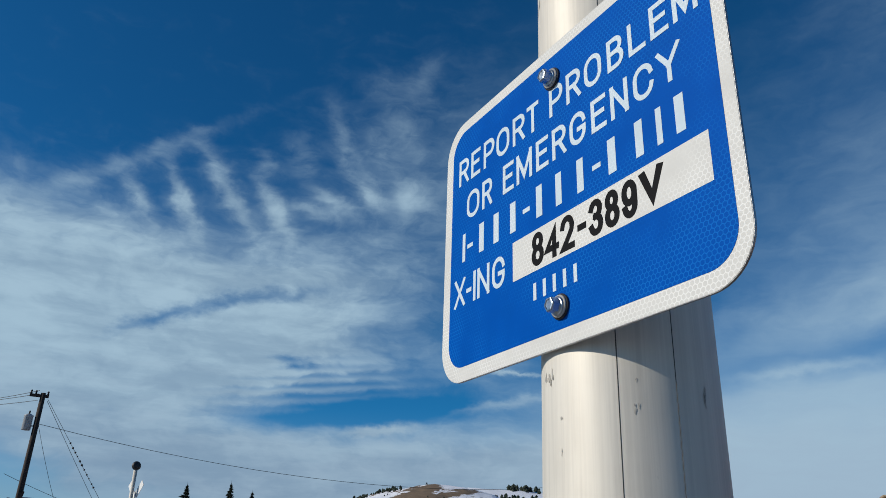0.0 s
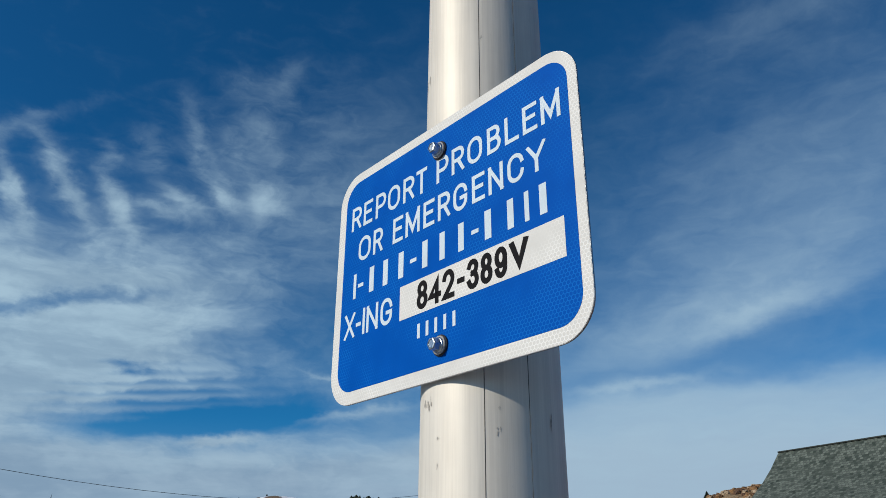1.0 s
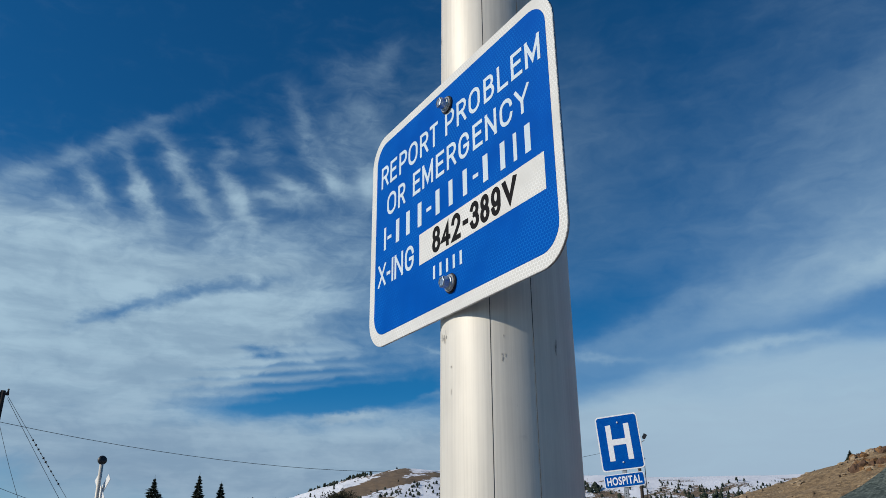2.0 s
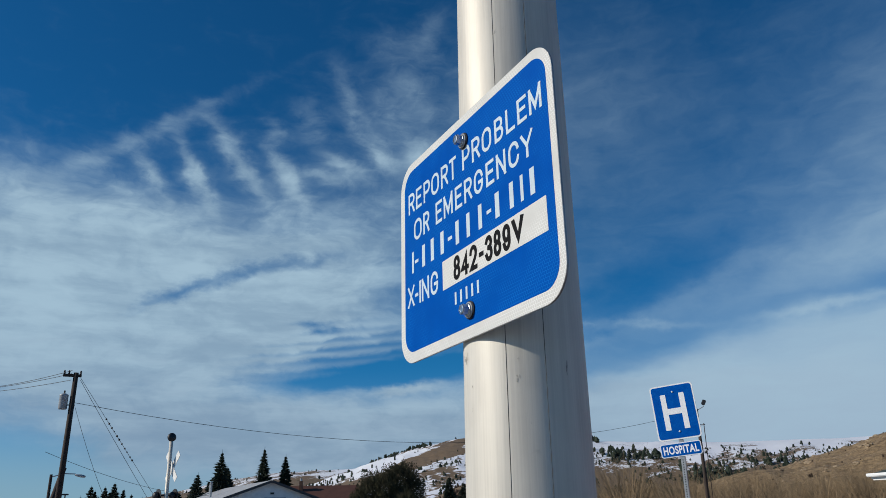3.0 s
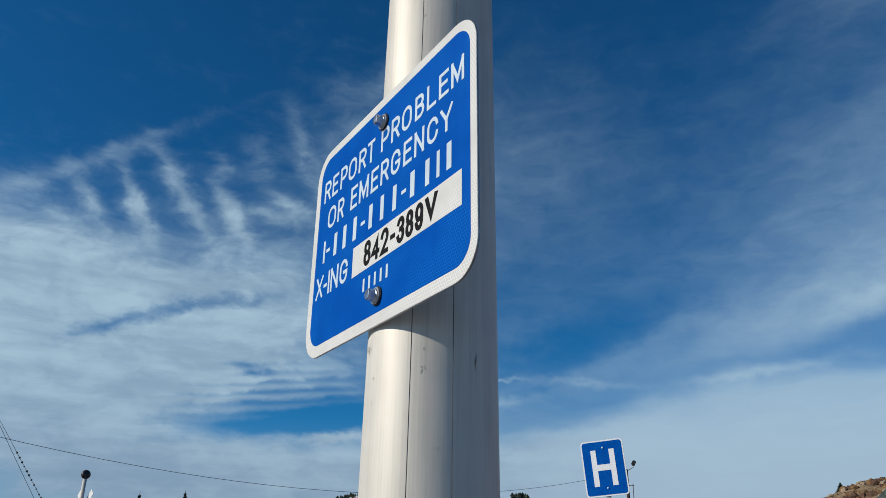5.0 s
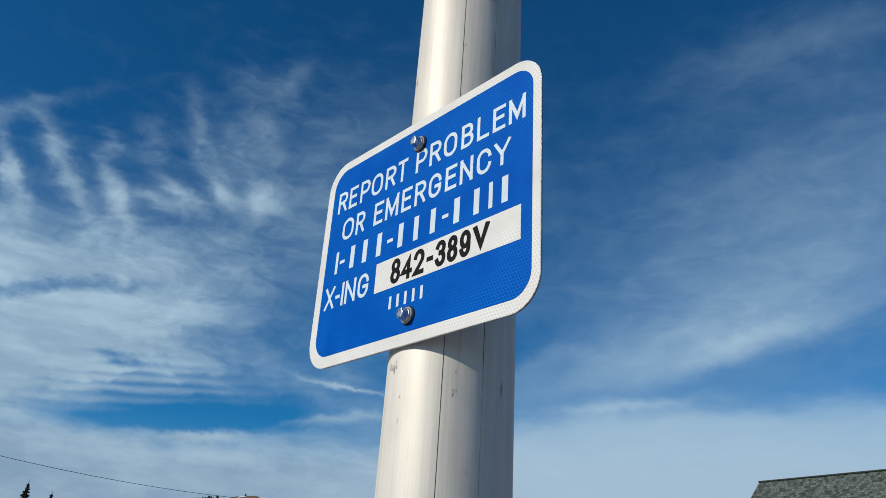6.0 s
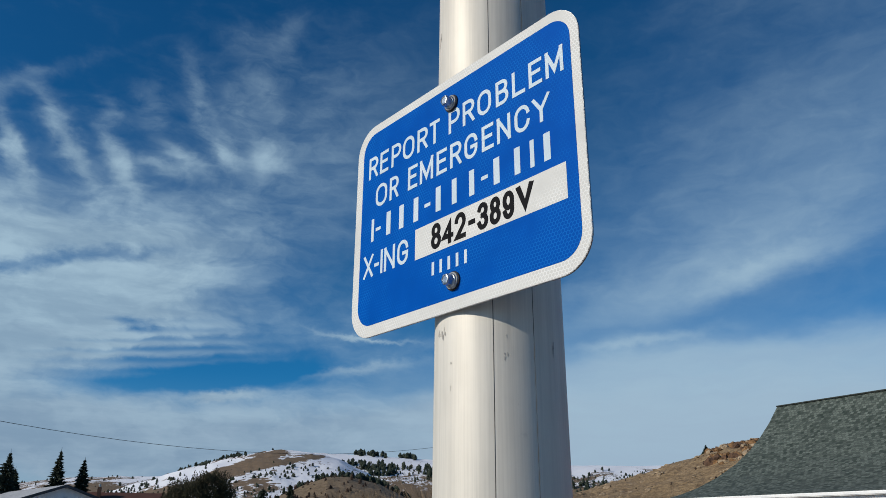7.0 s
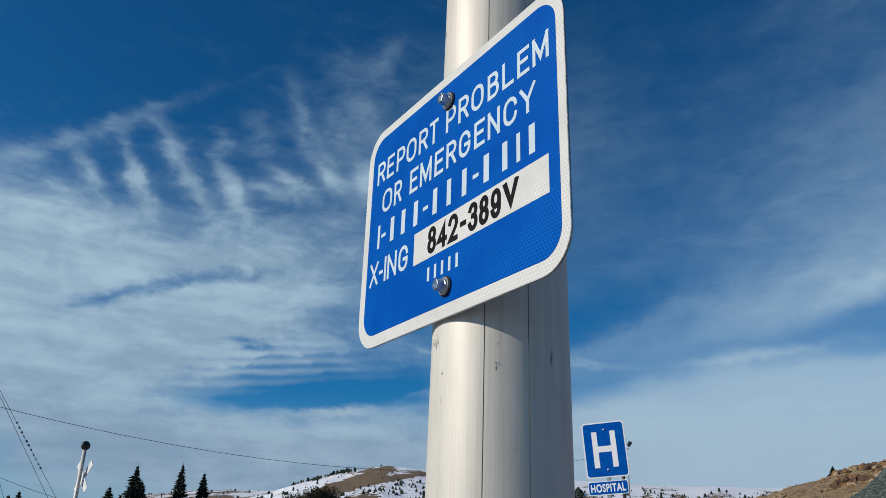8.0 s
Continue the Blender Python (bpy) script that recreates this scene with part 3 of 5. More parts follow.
STEM = [(0, 0), (0, 1)]
OVAL = bow(0.5, 0.66, 0.5, 0.34, 0, 180) + bow(0.5, 0.34, 0.5, 0.34, 180, 360)
GLYPHS = {
    "O": [OVAL + OVAL[:1]],
    "R": [STEM, [(0, 1)] + bow(0.55, 0.745, 0.45, 0.255, 90, -90) + [(0, 0.49)], [(0.52, 0.49), (1, 0)]],
    "P": [STEM, [(0, 1)] + bow(0.55, 0.72, 0.45, 0.28, 90, -90) + [(0, 0.44)]],
    "B": [STEM, [(0, 1)] + bow(0.5, 0.765, 0.42, 0.235, 90, -90) + [(0, 0.53)], [(0.3, 0.53)] + bow(0.55, 0.265, 0.45, 0.265, 90, -90) + [(0, 0)]],
    "E": [STEM, [(0, 1), (1, 1)], [(0, 0.53), (0.86, 0.53)], [(0, 0), (1, 0)]],
    "L": [STEM, [(0, 0), (1, 0)]],
    "T": [[(0, 1), (1, 1)], [(0.5, 0), (0.5, 1)]],
    "M": [STEM, [(0, 1), (0.5, 0.16), (1, 1)], [(1, 1), (1, 0)]],
    "N": [STEM, [(0, 1), (1, 0)], [(1, 0), (1, 1)]],
    "C": [bow(0.5, 0.66, 0.5, 0.34, 8, 180) + bow(0.5, 0.34, 0.5, 0.34, 180, 352)],
    "G": [bow(0.5, 0.66, 0.5, 0.34, 8, 180) + bow(0.5, 0.34, 0.5, 0.34, 180, 352) + [(1, 0.45), (0.58, 0.45)]],
    "Y": [[(0, 1), (0.5, 0.46), (0.5, 0)], [(1, 1), (0.5, 0.46)]],
    "X": [[(0, 0), (1, 1)], [(0, 1), (1, 0)]],
    "I": [[(0.5, 0), (0.5, 1)]],
    "V": [[(0, 1), (0.5, 0), (1, 1)]],
    "-": [[(0, 0.44), (1, 0.44)]],
    "8": [bow(0.5, 0.765, 0.44, 0.235, 0, 360, 20), bow(0.5, 0.265, 0.5, 0.265, 0, 360, 20)],
    "4": [[(0.74, 0), (0.74, 1), (0, 0.25), (1, 0.25)]],
    "2": [bow(0.5, 0.70, 0.5, 0.30, 170, -30) + [(0.72, 0.40), (0.06, 0), (1, 0)]],
    "3": [bow(0.46, 0.765, 0.50, 0.235, 165, -90), bow(0.46, 0.265, 0.54, 0.265, 90, -165)],
    "9": [bow(0.5, 0.69, 0.5, 0.31, 0, 360, 20), [(1, 0.69)] + bow(0.5, 0.30, 0.5, 0.30, 0, -165)],
}


def stroke_letter(char, x0, x1, z0, z1, wide, y):
    """One letter of even strokes that fills the given box, facing -y."""
    bm = bmesh.new()
    for layer, line in enumerate(GLYPHS[char]):
        pts = [Vector((x0 + wide / 2 + u * max(0.0, x1 - x0 - wide), z0 + wide / 2 + v * (z1 - z0 - wide))) for u, v in line]
        if char == "-":
            pts[0].x, pts[-1].x = x0, x1
        loop = (pts[0] - pts[-1]).length < 1e-6
        if not loop:
            for end, inner in ((0, 1), (-1, -2)):
                pts[end] += (pts[end] - pts[inner]).normalized() * wide / 2 * (0.0 if char == "-" else 1.0)
        sides = []
        for k, p in enumerate(pts):
            before = pts[k] - pts[k - 1] if k else (pts[-1] - pts[-2] if loop else None)
            after = pts[k + 1] - pts[k] if k + 1 < len(pts) else (pts[1] - pts[0] if loop else None)
            one, two = (before or after).normalized(), (after or before).normalized()
            n1, n2 = Vector((-one.y, one.x)), Vector((-two.y, two.x))
            mid = (n1 + n2).normalized()
            mid *= wide / 2 / max(0.25, mid.dot(n1))
            sides.append([(q.x, min(z1, max(z0, q.y))) for q in (p + mid, p - mid)])
        at = y - 0.00004 * layer
        rows = [[bm.verts.new((x, yy, z)) for yy in (at, y + 0.0001) for x, z in pair] for pair in sides]
        for lo, hi in zip(rows, rows[1:]):
            for i, j in ((0, 1), (2, 0), (1, 3)):
                bm.faces.new((lo[i], lo[j], hi[j], hi[i]))
    bmesh.ops.recalc_face_normals(bm, faces=bm.faces)
    if sum(f.normal.y * f.calc_area() for f in bm.faces) > 0:
        bmesh.ops.reverse_faces(bm, faces=bm.faces)
    return bm


def build_sign():
    sign = thing("emergency_sign", (-0.0035, 0.0005, 1.7105), "blue and white reflective railway crossing sign bolted to the mast", "sign")
    sign.matrix_world = pose(-0.0035, 0.0005, 1.7105, 0, -0.24, 0.97)
    w, h = SIGN_W / 2, SIGN_H
    bm = slab(rounded(-w, -0.0008, w, h - 0.0008, 0.030, 10), 0.0, 0.0016)
    part("panel", bm, SIGN_EDGE, sign)
    part("border", slab(rounded(-w + 0.0003, -0.0005, w - 0.0003, h - 0.0011, 0.0297, 10), -0.00025, -0.00005), WHITE_SHEET, sign, "white reflective border")
    part("field", slab(rounded(-w + 0.0110, 0.0107, w - 0.0088, h - 0.0106, 0.021, 10), -0.00042, -0.0003), BLUE_SHEET, sign, "blue reflective field")
    ox, oz = 0.0065, -1.7105

    def legend(text, spans, z0, z1, wide=0.0035, mat=LEGEND_SHEET, y=-0.00058):
        for char, (x0, x1) in zip(text, spans):
            part("letter", stroke_letter(char, x0 + ox, x1 + ox, z0 + oz, z1 + oz, wide, y), mat, sign)

    legend("REPORT", [(-0.1373, -0.1215), (-0.1178, -0.1034), (-0.0984, -0.0825), (-0.0796, -0.0614), (-0.0567, -0.0408), (-0.0380, -0.0232)], 1.8785, 1.9030)
    legend("PROBLEM", [(-0.0103, 0.0054), (0.0093, 0.0250), (0.0289, 0.0465), (0.0523, 0.0678), (0.0722, 0.0872), (0.0915, 0.1065), (0.1102, 0.1292)], 1.8795, 1.9040)
    legend("OR", [(-0.1236, -0.1044), (-0.1001, -0.0855)], 1.8428, 1.8673)
    legend("EMERGENCY", [(-0.0704, -0.0558), (-0.0521, -0.0323), (-0.0274, -0.0127), (-0.0083, 0.0073), (0.0112, 0.0282), (0.0338, 0.0486), (0.0527, 0.0690), (0.0736, 0.0908), (0.0940, 0.1130)], 1.8434, 1.8679)
    legend("X-ING", [(-0.1405, -0.1240), (-0.1222, -0.1146), (-0.1119, -0.1085), (-0.1059, -0.0886), (-0.0850, -0.0682)], 1.7700, 1.7946)
    # the telephone number: a bar for each character
    slots = [(-0.1293, -0.1250), (-0.1219, -0.1135), (-0.1092, -0.0920), (-0.0886, -0.0710), (-0.0663, -0.0485), (-0.0447, -0.0361), (-0.0336, -0.0162), (-0.0109, 0.0053), (0.0119, 0.0284), (0.0323, 0.0405), (0.0420, 0.0600), (0.0670, 0.0833), (0.0895, 0.0940), (0.0991, 0.1165)]
    for k, (x0, x1) in enumerate(slots):
        dash = k in (1, 5, 9)
        thin = 0.0 if dash or x1 - x0 < 0.006 else 0.30 * (x1 - x0)
        z0, z1 = (1.8170, 1.8205) if dash else (1.8075, 1.8318)
        part("bar", slab([(x0 + thin + ox, z0 + oz), (x1 - thin + ox, z0 + oz), (x1 - thin + ox, z1 + oz), (x0 + thin + ox, z1 + oz)], -0.00058, -0.00048), LEGEND_SHEET, sign, "white bar in place of a digit")
    part("number_plate", slab([(-0.0578 + ox, 1.7688 + oz), (0.1258 + ox, 1.7692 + oz), (0.1258 + ox, 1.7997 + oz), (-0.0578 + ox, 1.7990 + oz)], -0.00056, -0.00047), WHITE_SHEET, sign, "white strip")
    legend("842-389", [(-0.0345, -0.0207), (-0.0195, -0.0040), (-0.0022, 0.0122), (0.0154, 0.0240), (0.0273, 0.0400), (0.0418, 0.0548), (0.0572, 0.0702)], 1.7718, 1.7966, 0.0045, BLACK_FILM, -0.00072)
    legend("V", [(0.0728, 0.0918)], 1.7718, 1.7966, 0.0056, BLACK_FILM, -0.00072)
    # the railway's initials: plain small bars
    for k in range(5):
        x = -0.0335 + 0.0108 * k
        part("bar", slab([(x + ox, 1.7480 + oz), (x + 0.0034 + ox, 1.7480 + oz), (x + 0.0034 + ox, 1.7603 + oz), (x + ox, 1.7603 + oz)], -0.00058, -0.00048), LEGEND_SHEET, sign, "small white bar in place of a letter")

    def bolt(x, z):
        at = Matrix.Translation((x + ox, -0.0008, z + oz)) @ pose(0, 0, 0, 90, 0, 0) @ Matrix.Scale(0.86, 4)
        b = part("bolt", lathe([(0.0046, 0.0040), (0.0058, 0.0044), (0.0058, 0.0048), (0.0052, 0.0052), (0.0046, 0.0056)], 24), ZINC, sign, "zinc-plated hexagon bolt with washers", True, at)
        part("rubber_washer", lathe([(0.0098, 0.0), (0.0101, 0.0006), (0.0098, 0.0014), (0.006, 0.0016)], 32), RUBBER, b, smooth=True)
        part("washer", lathe([(0.0086, 0.0014), (0.0088, 0.0022), (0.0084, 0.0030), (0.005, 0.0032)], 32), NYLON, b, "pale washer", True)
        part("flange", lathe([(0.0072, 0.003), (0.0074, 0.0036), (0.0066, 0.0044), (0.004, 0.0046)], 32), ZINC, b, smooth=True)
        bm = lathe([(0.0060, 0.004), (0.0060, 0.0105), (0.0054, 0.0114), (0.0042, 0.0116), (0.0038, 0.0110)], 6)
        part("hex_head", bm, ZINC, b)
        return b

    bolt(-0.0058, 1.9103)
    bolt(-0.0040, 1.7357)


build_sign()


# ---- hospital sign on its perforated post ----
def build_hospital_sign():
    root = thing("hospital_sign", (-5.945, 5.812, ground_z(0, 9.3)), "blue and white hospital direction sign on a perforated steel post", "sign", turn=46.65 - 11)
    g0 = ground_z(0, 9.3)
    tilt = pose(0, 0, 0, 0, -4.5, 0)

    def at(z):
        return Matrix.Translation((0, 0, z - g0)) @ tilt

    w = 0.238
    p = part("panel", slab(rounded(-w, 0, w, 0.605, 0.04, 6), 0, 0.002), SIGN_EDGE, root, m=at(2.305))
    part("border", slab(rounded(-w + 0.001, 0.001, w - 0.001, 0.604, 0.039, 6), -0.002, -0.0004), BRIGHT_SHEET, p, "white border")
    part("field", slab(rounded(-w + 0.016, 0.016, w - 0.016, 0.589, 0.028, 6), -0.004, -0.0024), BLUE_SHEET, p, "blue field")
    hs = [(-0.132, 0.108), (-0.073, 0.108), (-0.073, 0.275), (0.073, 0.275), (0.073, 0.108), (0.132, 0.108), (0.132, 0.500), (0.073, 0.500), (0.073, 0.340), (-0.073, 0.340), (-0.073, 0.500), (-0.132, 0.500)]
    part("letter", slab(hs, -0.006, -0.0044), BRIGHT_SHEET, p, "bold white letter H")
    for z in (0.085, 0.52):
        part("bolt", lathe([(0.011, 0), (0.011, 0.006), (0.006, 0.01)], 6), PAINT_WHITE, p, m=Matrix.Translation((0.01, -0.004, z)) @ pose(0, 0, 0, 90, 0, 0))
    q = part("plaque", slab(rounded(-0.222, 0, 0.222, 0.148, 0.025, 6), 0, 0.002), SIGN_EDGE, root, "small blue plaque reading HOSPITAL", m=at(2.125))
    part("border", slab(rounded(-0.221, 0.001, 0.221, 0.147, 0.024, 6), -0.002, -0.0004), BRIGHT_SHEET, q)
    part("field", slab(rounded(-0.212, 0.010, 0.212, 0.138, 0.018, 6), -0.004, -0.0024), BLUE_SHEET, q)
    part("legend", lettering("HOSPITAL", -0.19, 0.03, 0.19, 0.118, -0.0048, 0.03, 1.1), BRIGHT_SHEET, q)
    bm = bmesh.new()
    s = 0.022
    for x0, y0, x1, y1 in ((-s, 0.006, s, 0.009), (-s, 0.047, s, 0.050), (-s, 0.009, -s + 0.003, 0.047), (s - 0.003, 0.009, s, 0.047)):
        box(x0, y0, 0, x1, y1, 2.85 - g0, bm=bm)
    post = part("post", bm, GALVANISED, root, "perforated square galvanised post")
    hole = lathe([(0.006, 0), (0.006, 0.0012)], 10)
    me = mesh_of("hole", hole, PAINT_BLACK)
    for k in range(80):
        z = 0.05 + 0.0254 * 1.0 * k + 0.2
        if z < 2.1 - g0:
            ob = new("hole", me)
            ob.parent = post
            ob.matrix_basis = Matrix.Translation((0, 0.0062, z)) @ pose(0, 0, 0, 90, 0, 0)


build_hospital_sign()


# ---- line poles, wires ----
def sagging(a, b, sag, r=0.012, n=24):
    bm = bmesh.new()
    a, b = Vector(a), Vector(b)
    pts = [a.lerp(b, k / n) - Vector((0, 0, 4 * sag * (k / n) * (1 - k / n))) for k in range(n + 1)]
    side = (b - a).cross(Vector((0, 0, 1))).normalized()
    rings = [[bm.verts.new(p + side * r * math.cos(1.2566 * k) + Vector((0, 0, r * math.sin(1.2566 * k)))) for k in range(5)] for p in pts]
    for lo, hi in zip(rings, rings[1:]):
        for k in range(5):
            bm.faces.new((lo[k], lo[(k + 1) % 5], hi[(k + 1) % 5], hi[k]))
    return bm


def build_utility_pole():
    at = place(89.4, 40, -0.4)
    root = thing("utility_pole", at, "tall dark wooden utility pole with a grey transformer can", "utility pole", turn=89.2)
    part("pole", tube((0, 0, 0), (0.05, 0, 8.75), 0.16, 0.11, 14), DARK_WOOD, root, smooth=True)
    arm = part("crossarm", box(-0.50, -0.06, 8.55, 0.30, 0.06, 8.68, 0.01), DARK_WOOD, root)
    for x in (-0.45, -0.25, 0.25):
        part("insulator", lathe([(0.035, 8.68), (0.05, 8.72), (0.03, 8.76), (0.05, 8.80), (0.02, 8.86)], 12), PAINT_BLACK, arm, m=Matrix.Translation((x, 0, 0)))
    can = part("transformer", lathe([(0.17, 7.02), (0.19, 7.05), (0.19, 7.62), (0.2, 7.64), (0.2, 7.68), (0.1, 7.74)], 20), TRANSFORMER_GREY, root, "grey cylindrical transformer", True, Matrix.Translation((-0.33, -0.05, 0)))
    part("bracket", box(-0.32, -0.03, 7.2, -0.08, 0.03, 7.26), GALVANISED, root)
    part("bushing", lathe([(0.03, 7.72), (0.045, 7.76), (0.03, 7.8), (0.045, 7.84), (0.02, 7.9)], 10), PAINT_BLACK, can)
    back = thing("brace_pole", place(89.6, 43, -0.4), "slanting dark wooden brace pole", "utility pole", turn=89.6)
    part("pole", tube((-0.75, 0, 0), (0.25, 0, 4.6), 0.15, 0.12, 12), DARK_WOOD, back, smooth=True)
    alone("service_wire", sagging(place(89.2, 40, 6.95), place(47, 62, 8.45), 1.9, 0.012), WIRE, "thin overhead wire between two poles", "wire")
    for k, (dz, far) in enumerate(((8.45, 97), (8.3, 98), (8.0, 99))):
        alone("power_line", sagging(place(89.6, 40, dz), place(far, 60, dz + 1.6), 0.3, 0.014), WIRE, "overhead power line running from the crossarm", "wire", group="power lines")
    alone("guy_wire", sagging(place(89.0, 40, 8.1), place(80.6, 46, -0.4), -0.0, 0.012), WIRE, "steel guy wire from the pole to the ground", "wire")
    alone("guy_wire", sagging(place(89.0, 40, 8.0), place(81.4, 52, -0.4), 0.1, 0.012), WIRE, "steel guy wire with small dark markers", "wire")
    rng = random.Random(5)
    a, e = Vector(place(89.0, 40, 8.1)), Vector(place(80.6, 46, -0.4))
    for k in range(11):
        bm = bmesh.new()
        bmesh.ops.create_icosphere(bm, subdivisions=2, radius=0.035 + 0.02 * rng.random())
        bead = alone("wire_marker", bm, PAINT_BLACK, "small dark marker on the guy wire", "marker", group="markers on the guy wire")
        bead.matrix_world = Matrix.Translation(a.lerp(e, 0.20 + 0.022 * k + 0.006 * rng.random()))
    alone("drop_wire", sagging(place(89.2, 40, 6.9), place(85.0, 46, 0.6), 0.5, 0.010), WIRE, "loose service wire hanging from the pole", "wire")
    alone("low_wire", sagging(place(90.5, 44, 5.0), place(80.0, 70, 3.6), 0.5, 0.012), WIRE, "low thin overhead wire behind the pole", "wire")
    lamp = thing("street_lamp", place(89.75, 52, -0.4), "cobra-head street lamp on a thin arm", "street lamp", turn=88.3)
    part("pole", tube((-0.2, 0, 0), (-0.2, 0, 4.75), 0.10, 0.08, 10), DARK_WOOD, lamp)
    bm = bmesh.new()
    for a, b in (((-0.2, 0, 4.6), (0.5, 0, 4.8)), ((0.5, 0, 4.8), (1.1, 0, 4.78))):
        tube(a, b, 0.03, n=8, bm=bm)
    part("arm", bm, GALVANISED, lamp)
    bm = lathe([(0.05, -0.3), (0.12, -0.2), (0.16, 0.05), (0.13, 0.25), (0.03, 0.32)], 14)
    part("head", bm, TRANSFORMER_GREY, lamp, "grey lamp head", True, Matrix.Translation((1.35, 0, 4.68)) @ pose(0, 0, 0, 0, 100, 0) @ Matrix.Diagonal((0.55, 1, 1, 1)))


build_utility_pole()


def build_floodlight_pole():
    root = thing("floodlight_pole", (-27.87, 27.66, -0.4), "slim dark wooden pole with a small floodlight at its top", "pole", turn=45.2)
    part("pole", tube((0, 0, 0), (-0.02, 0, 6.7), 0.10, 0.07, 12), DARK_WOOD, root, smooth=True)
    lamp = part("floodlight", box(-0.08, -0.10, -0.13, 0.08, 0.08, 0.13, 0.03), PAINT_BLACK, root, "small black floodlight", m=Matrix.Translation((0.36, 0, 6.98)) @ pose(0, 0, 0, 0, 30, 0))
    part("lens", box(-0.09, -0.135, -0.11, 0.09, -0.122, 0.11), PAINT_BLACK, lamp)
    part("bracket", tube((0.0, 0, 6.62), (0.34, 0, 6.8), 0.02, n=8), GALVANISED, root)
    part("bracket", box(0.05, -0.02, 5.9, 0.30, 0.02, 5.95), GALVANISED, root)
    part("conduit", tube((0.2, -0.05, 0), (0.24, -0.05, 6.0), 0.018, n=8), DARK_WOOD, root)


build_floodlight_pole()


# ---- crossing signal ----
def build_crossing_signal():
    root = thing("crossing_signal", place(82.75, 28, -0.4), "railway crossing signal seen from behind with crossed boards and a bell", "signal", turn=82.75)
    part("mast", tube((0, 0, 0), (0, 0, 4.55), 0.065, 0.06, 16), ALUMINIUM, root, smooth=True)
    part("bell", lathe([(0.05, -0.07), (0.11, -0.06), (0.145, -0.02), (0.145, 0.03), (0.09, 0.08)], 24), PAINT_BLACK, root, "black round bell", True, Matrix.Translation((0, 0, 4.68)) @ pose(0, 0, 0, 80, 0, 20))
    for s in (-1, 1):
        m = Matrix.Translation((0.1, 0.1, 3.72)) @ pose(0, 0, 0, 0, 0, -66) @ pose(0, 0, 0, 0, s * 45, 0)
        part("crossbuck_board", box(-0.115, -0.01 + 0.02 * s, -0.61, 0.115, 0.005 + 0.02 * s, 0.61, 0.003), PAINT_WHITE, root, "white crossed board", m=m)
    for s in (-1, 1):
        m = Matrix.Translation((0.26 * s, 0.12, 2.8)) @ pose(0, 0, 0, 90, 0, -62)
        disc = part("backboard", lathe([(0.21, -0.01), (0.215, 0.0), (0.21, 0.01)], 28), PAINT_BLACK, root, "round black backboard", m=m)
        part("lamp_housing", lathe([(0.12, 0.01), (0.12, 0.12), (0.07, 0.17)], 20), PAINT_BLACK, disc, smooth=True)
    part("lamp_arm", box(-0.3, 0.02, 2.77, 0.3, 0.08, 2.83, 0.01), PAINT_BLACK, root)


build_crossing_signal()


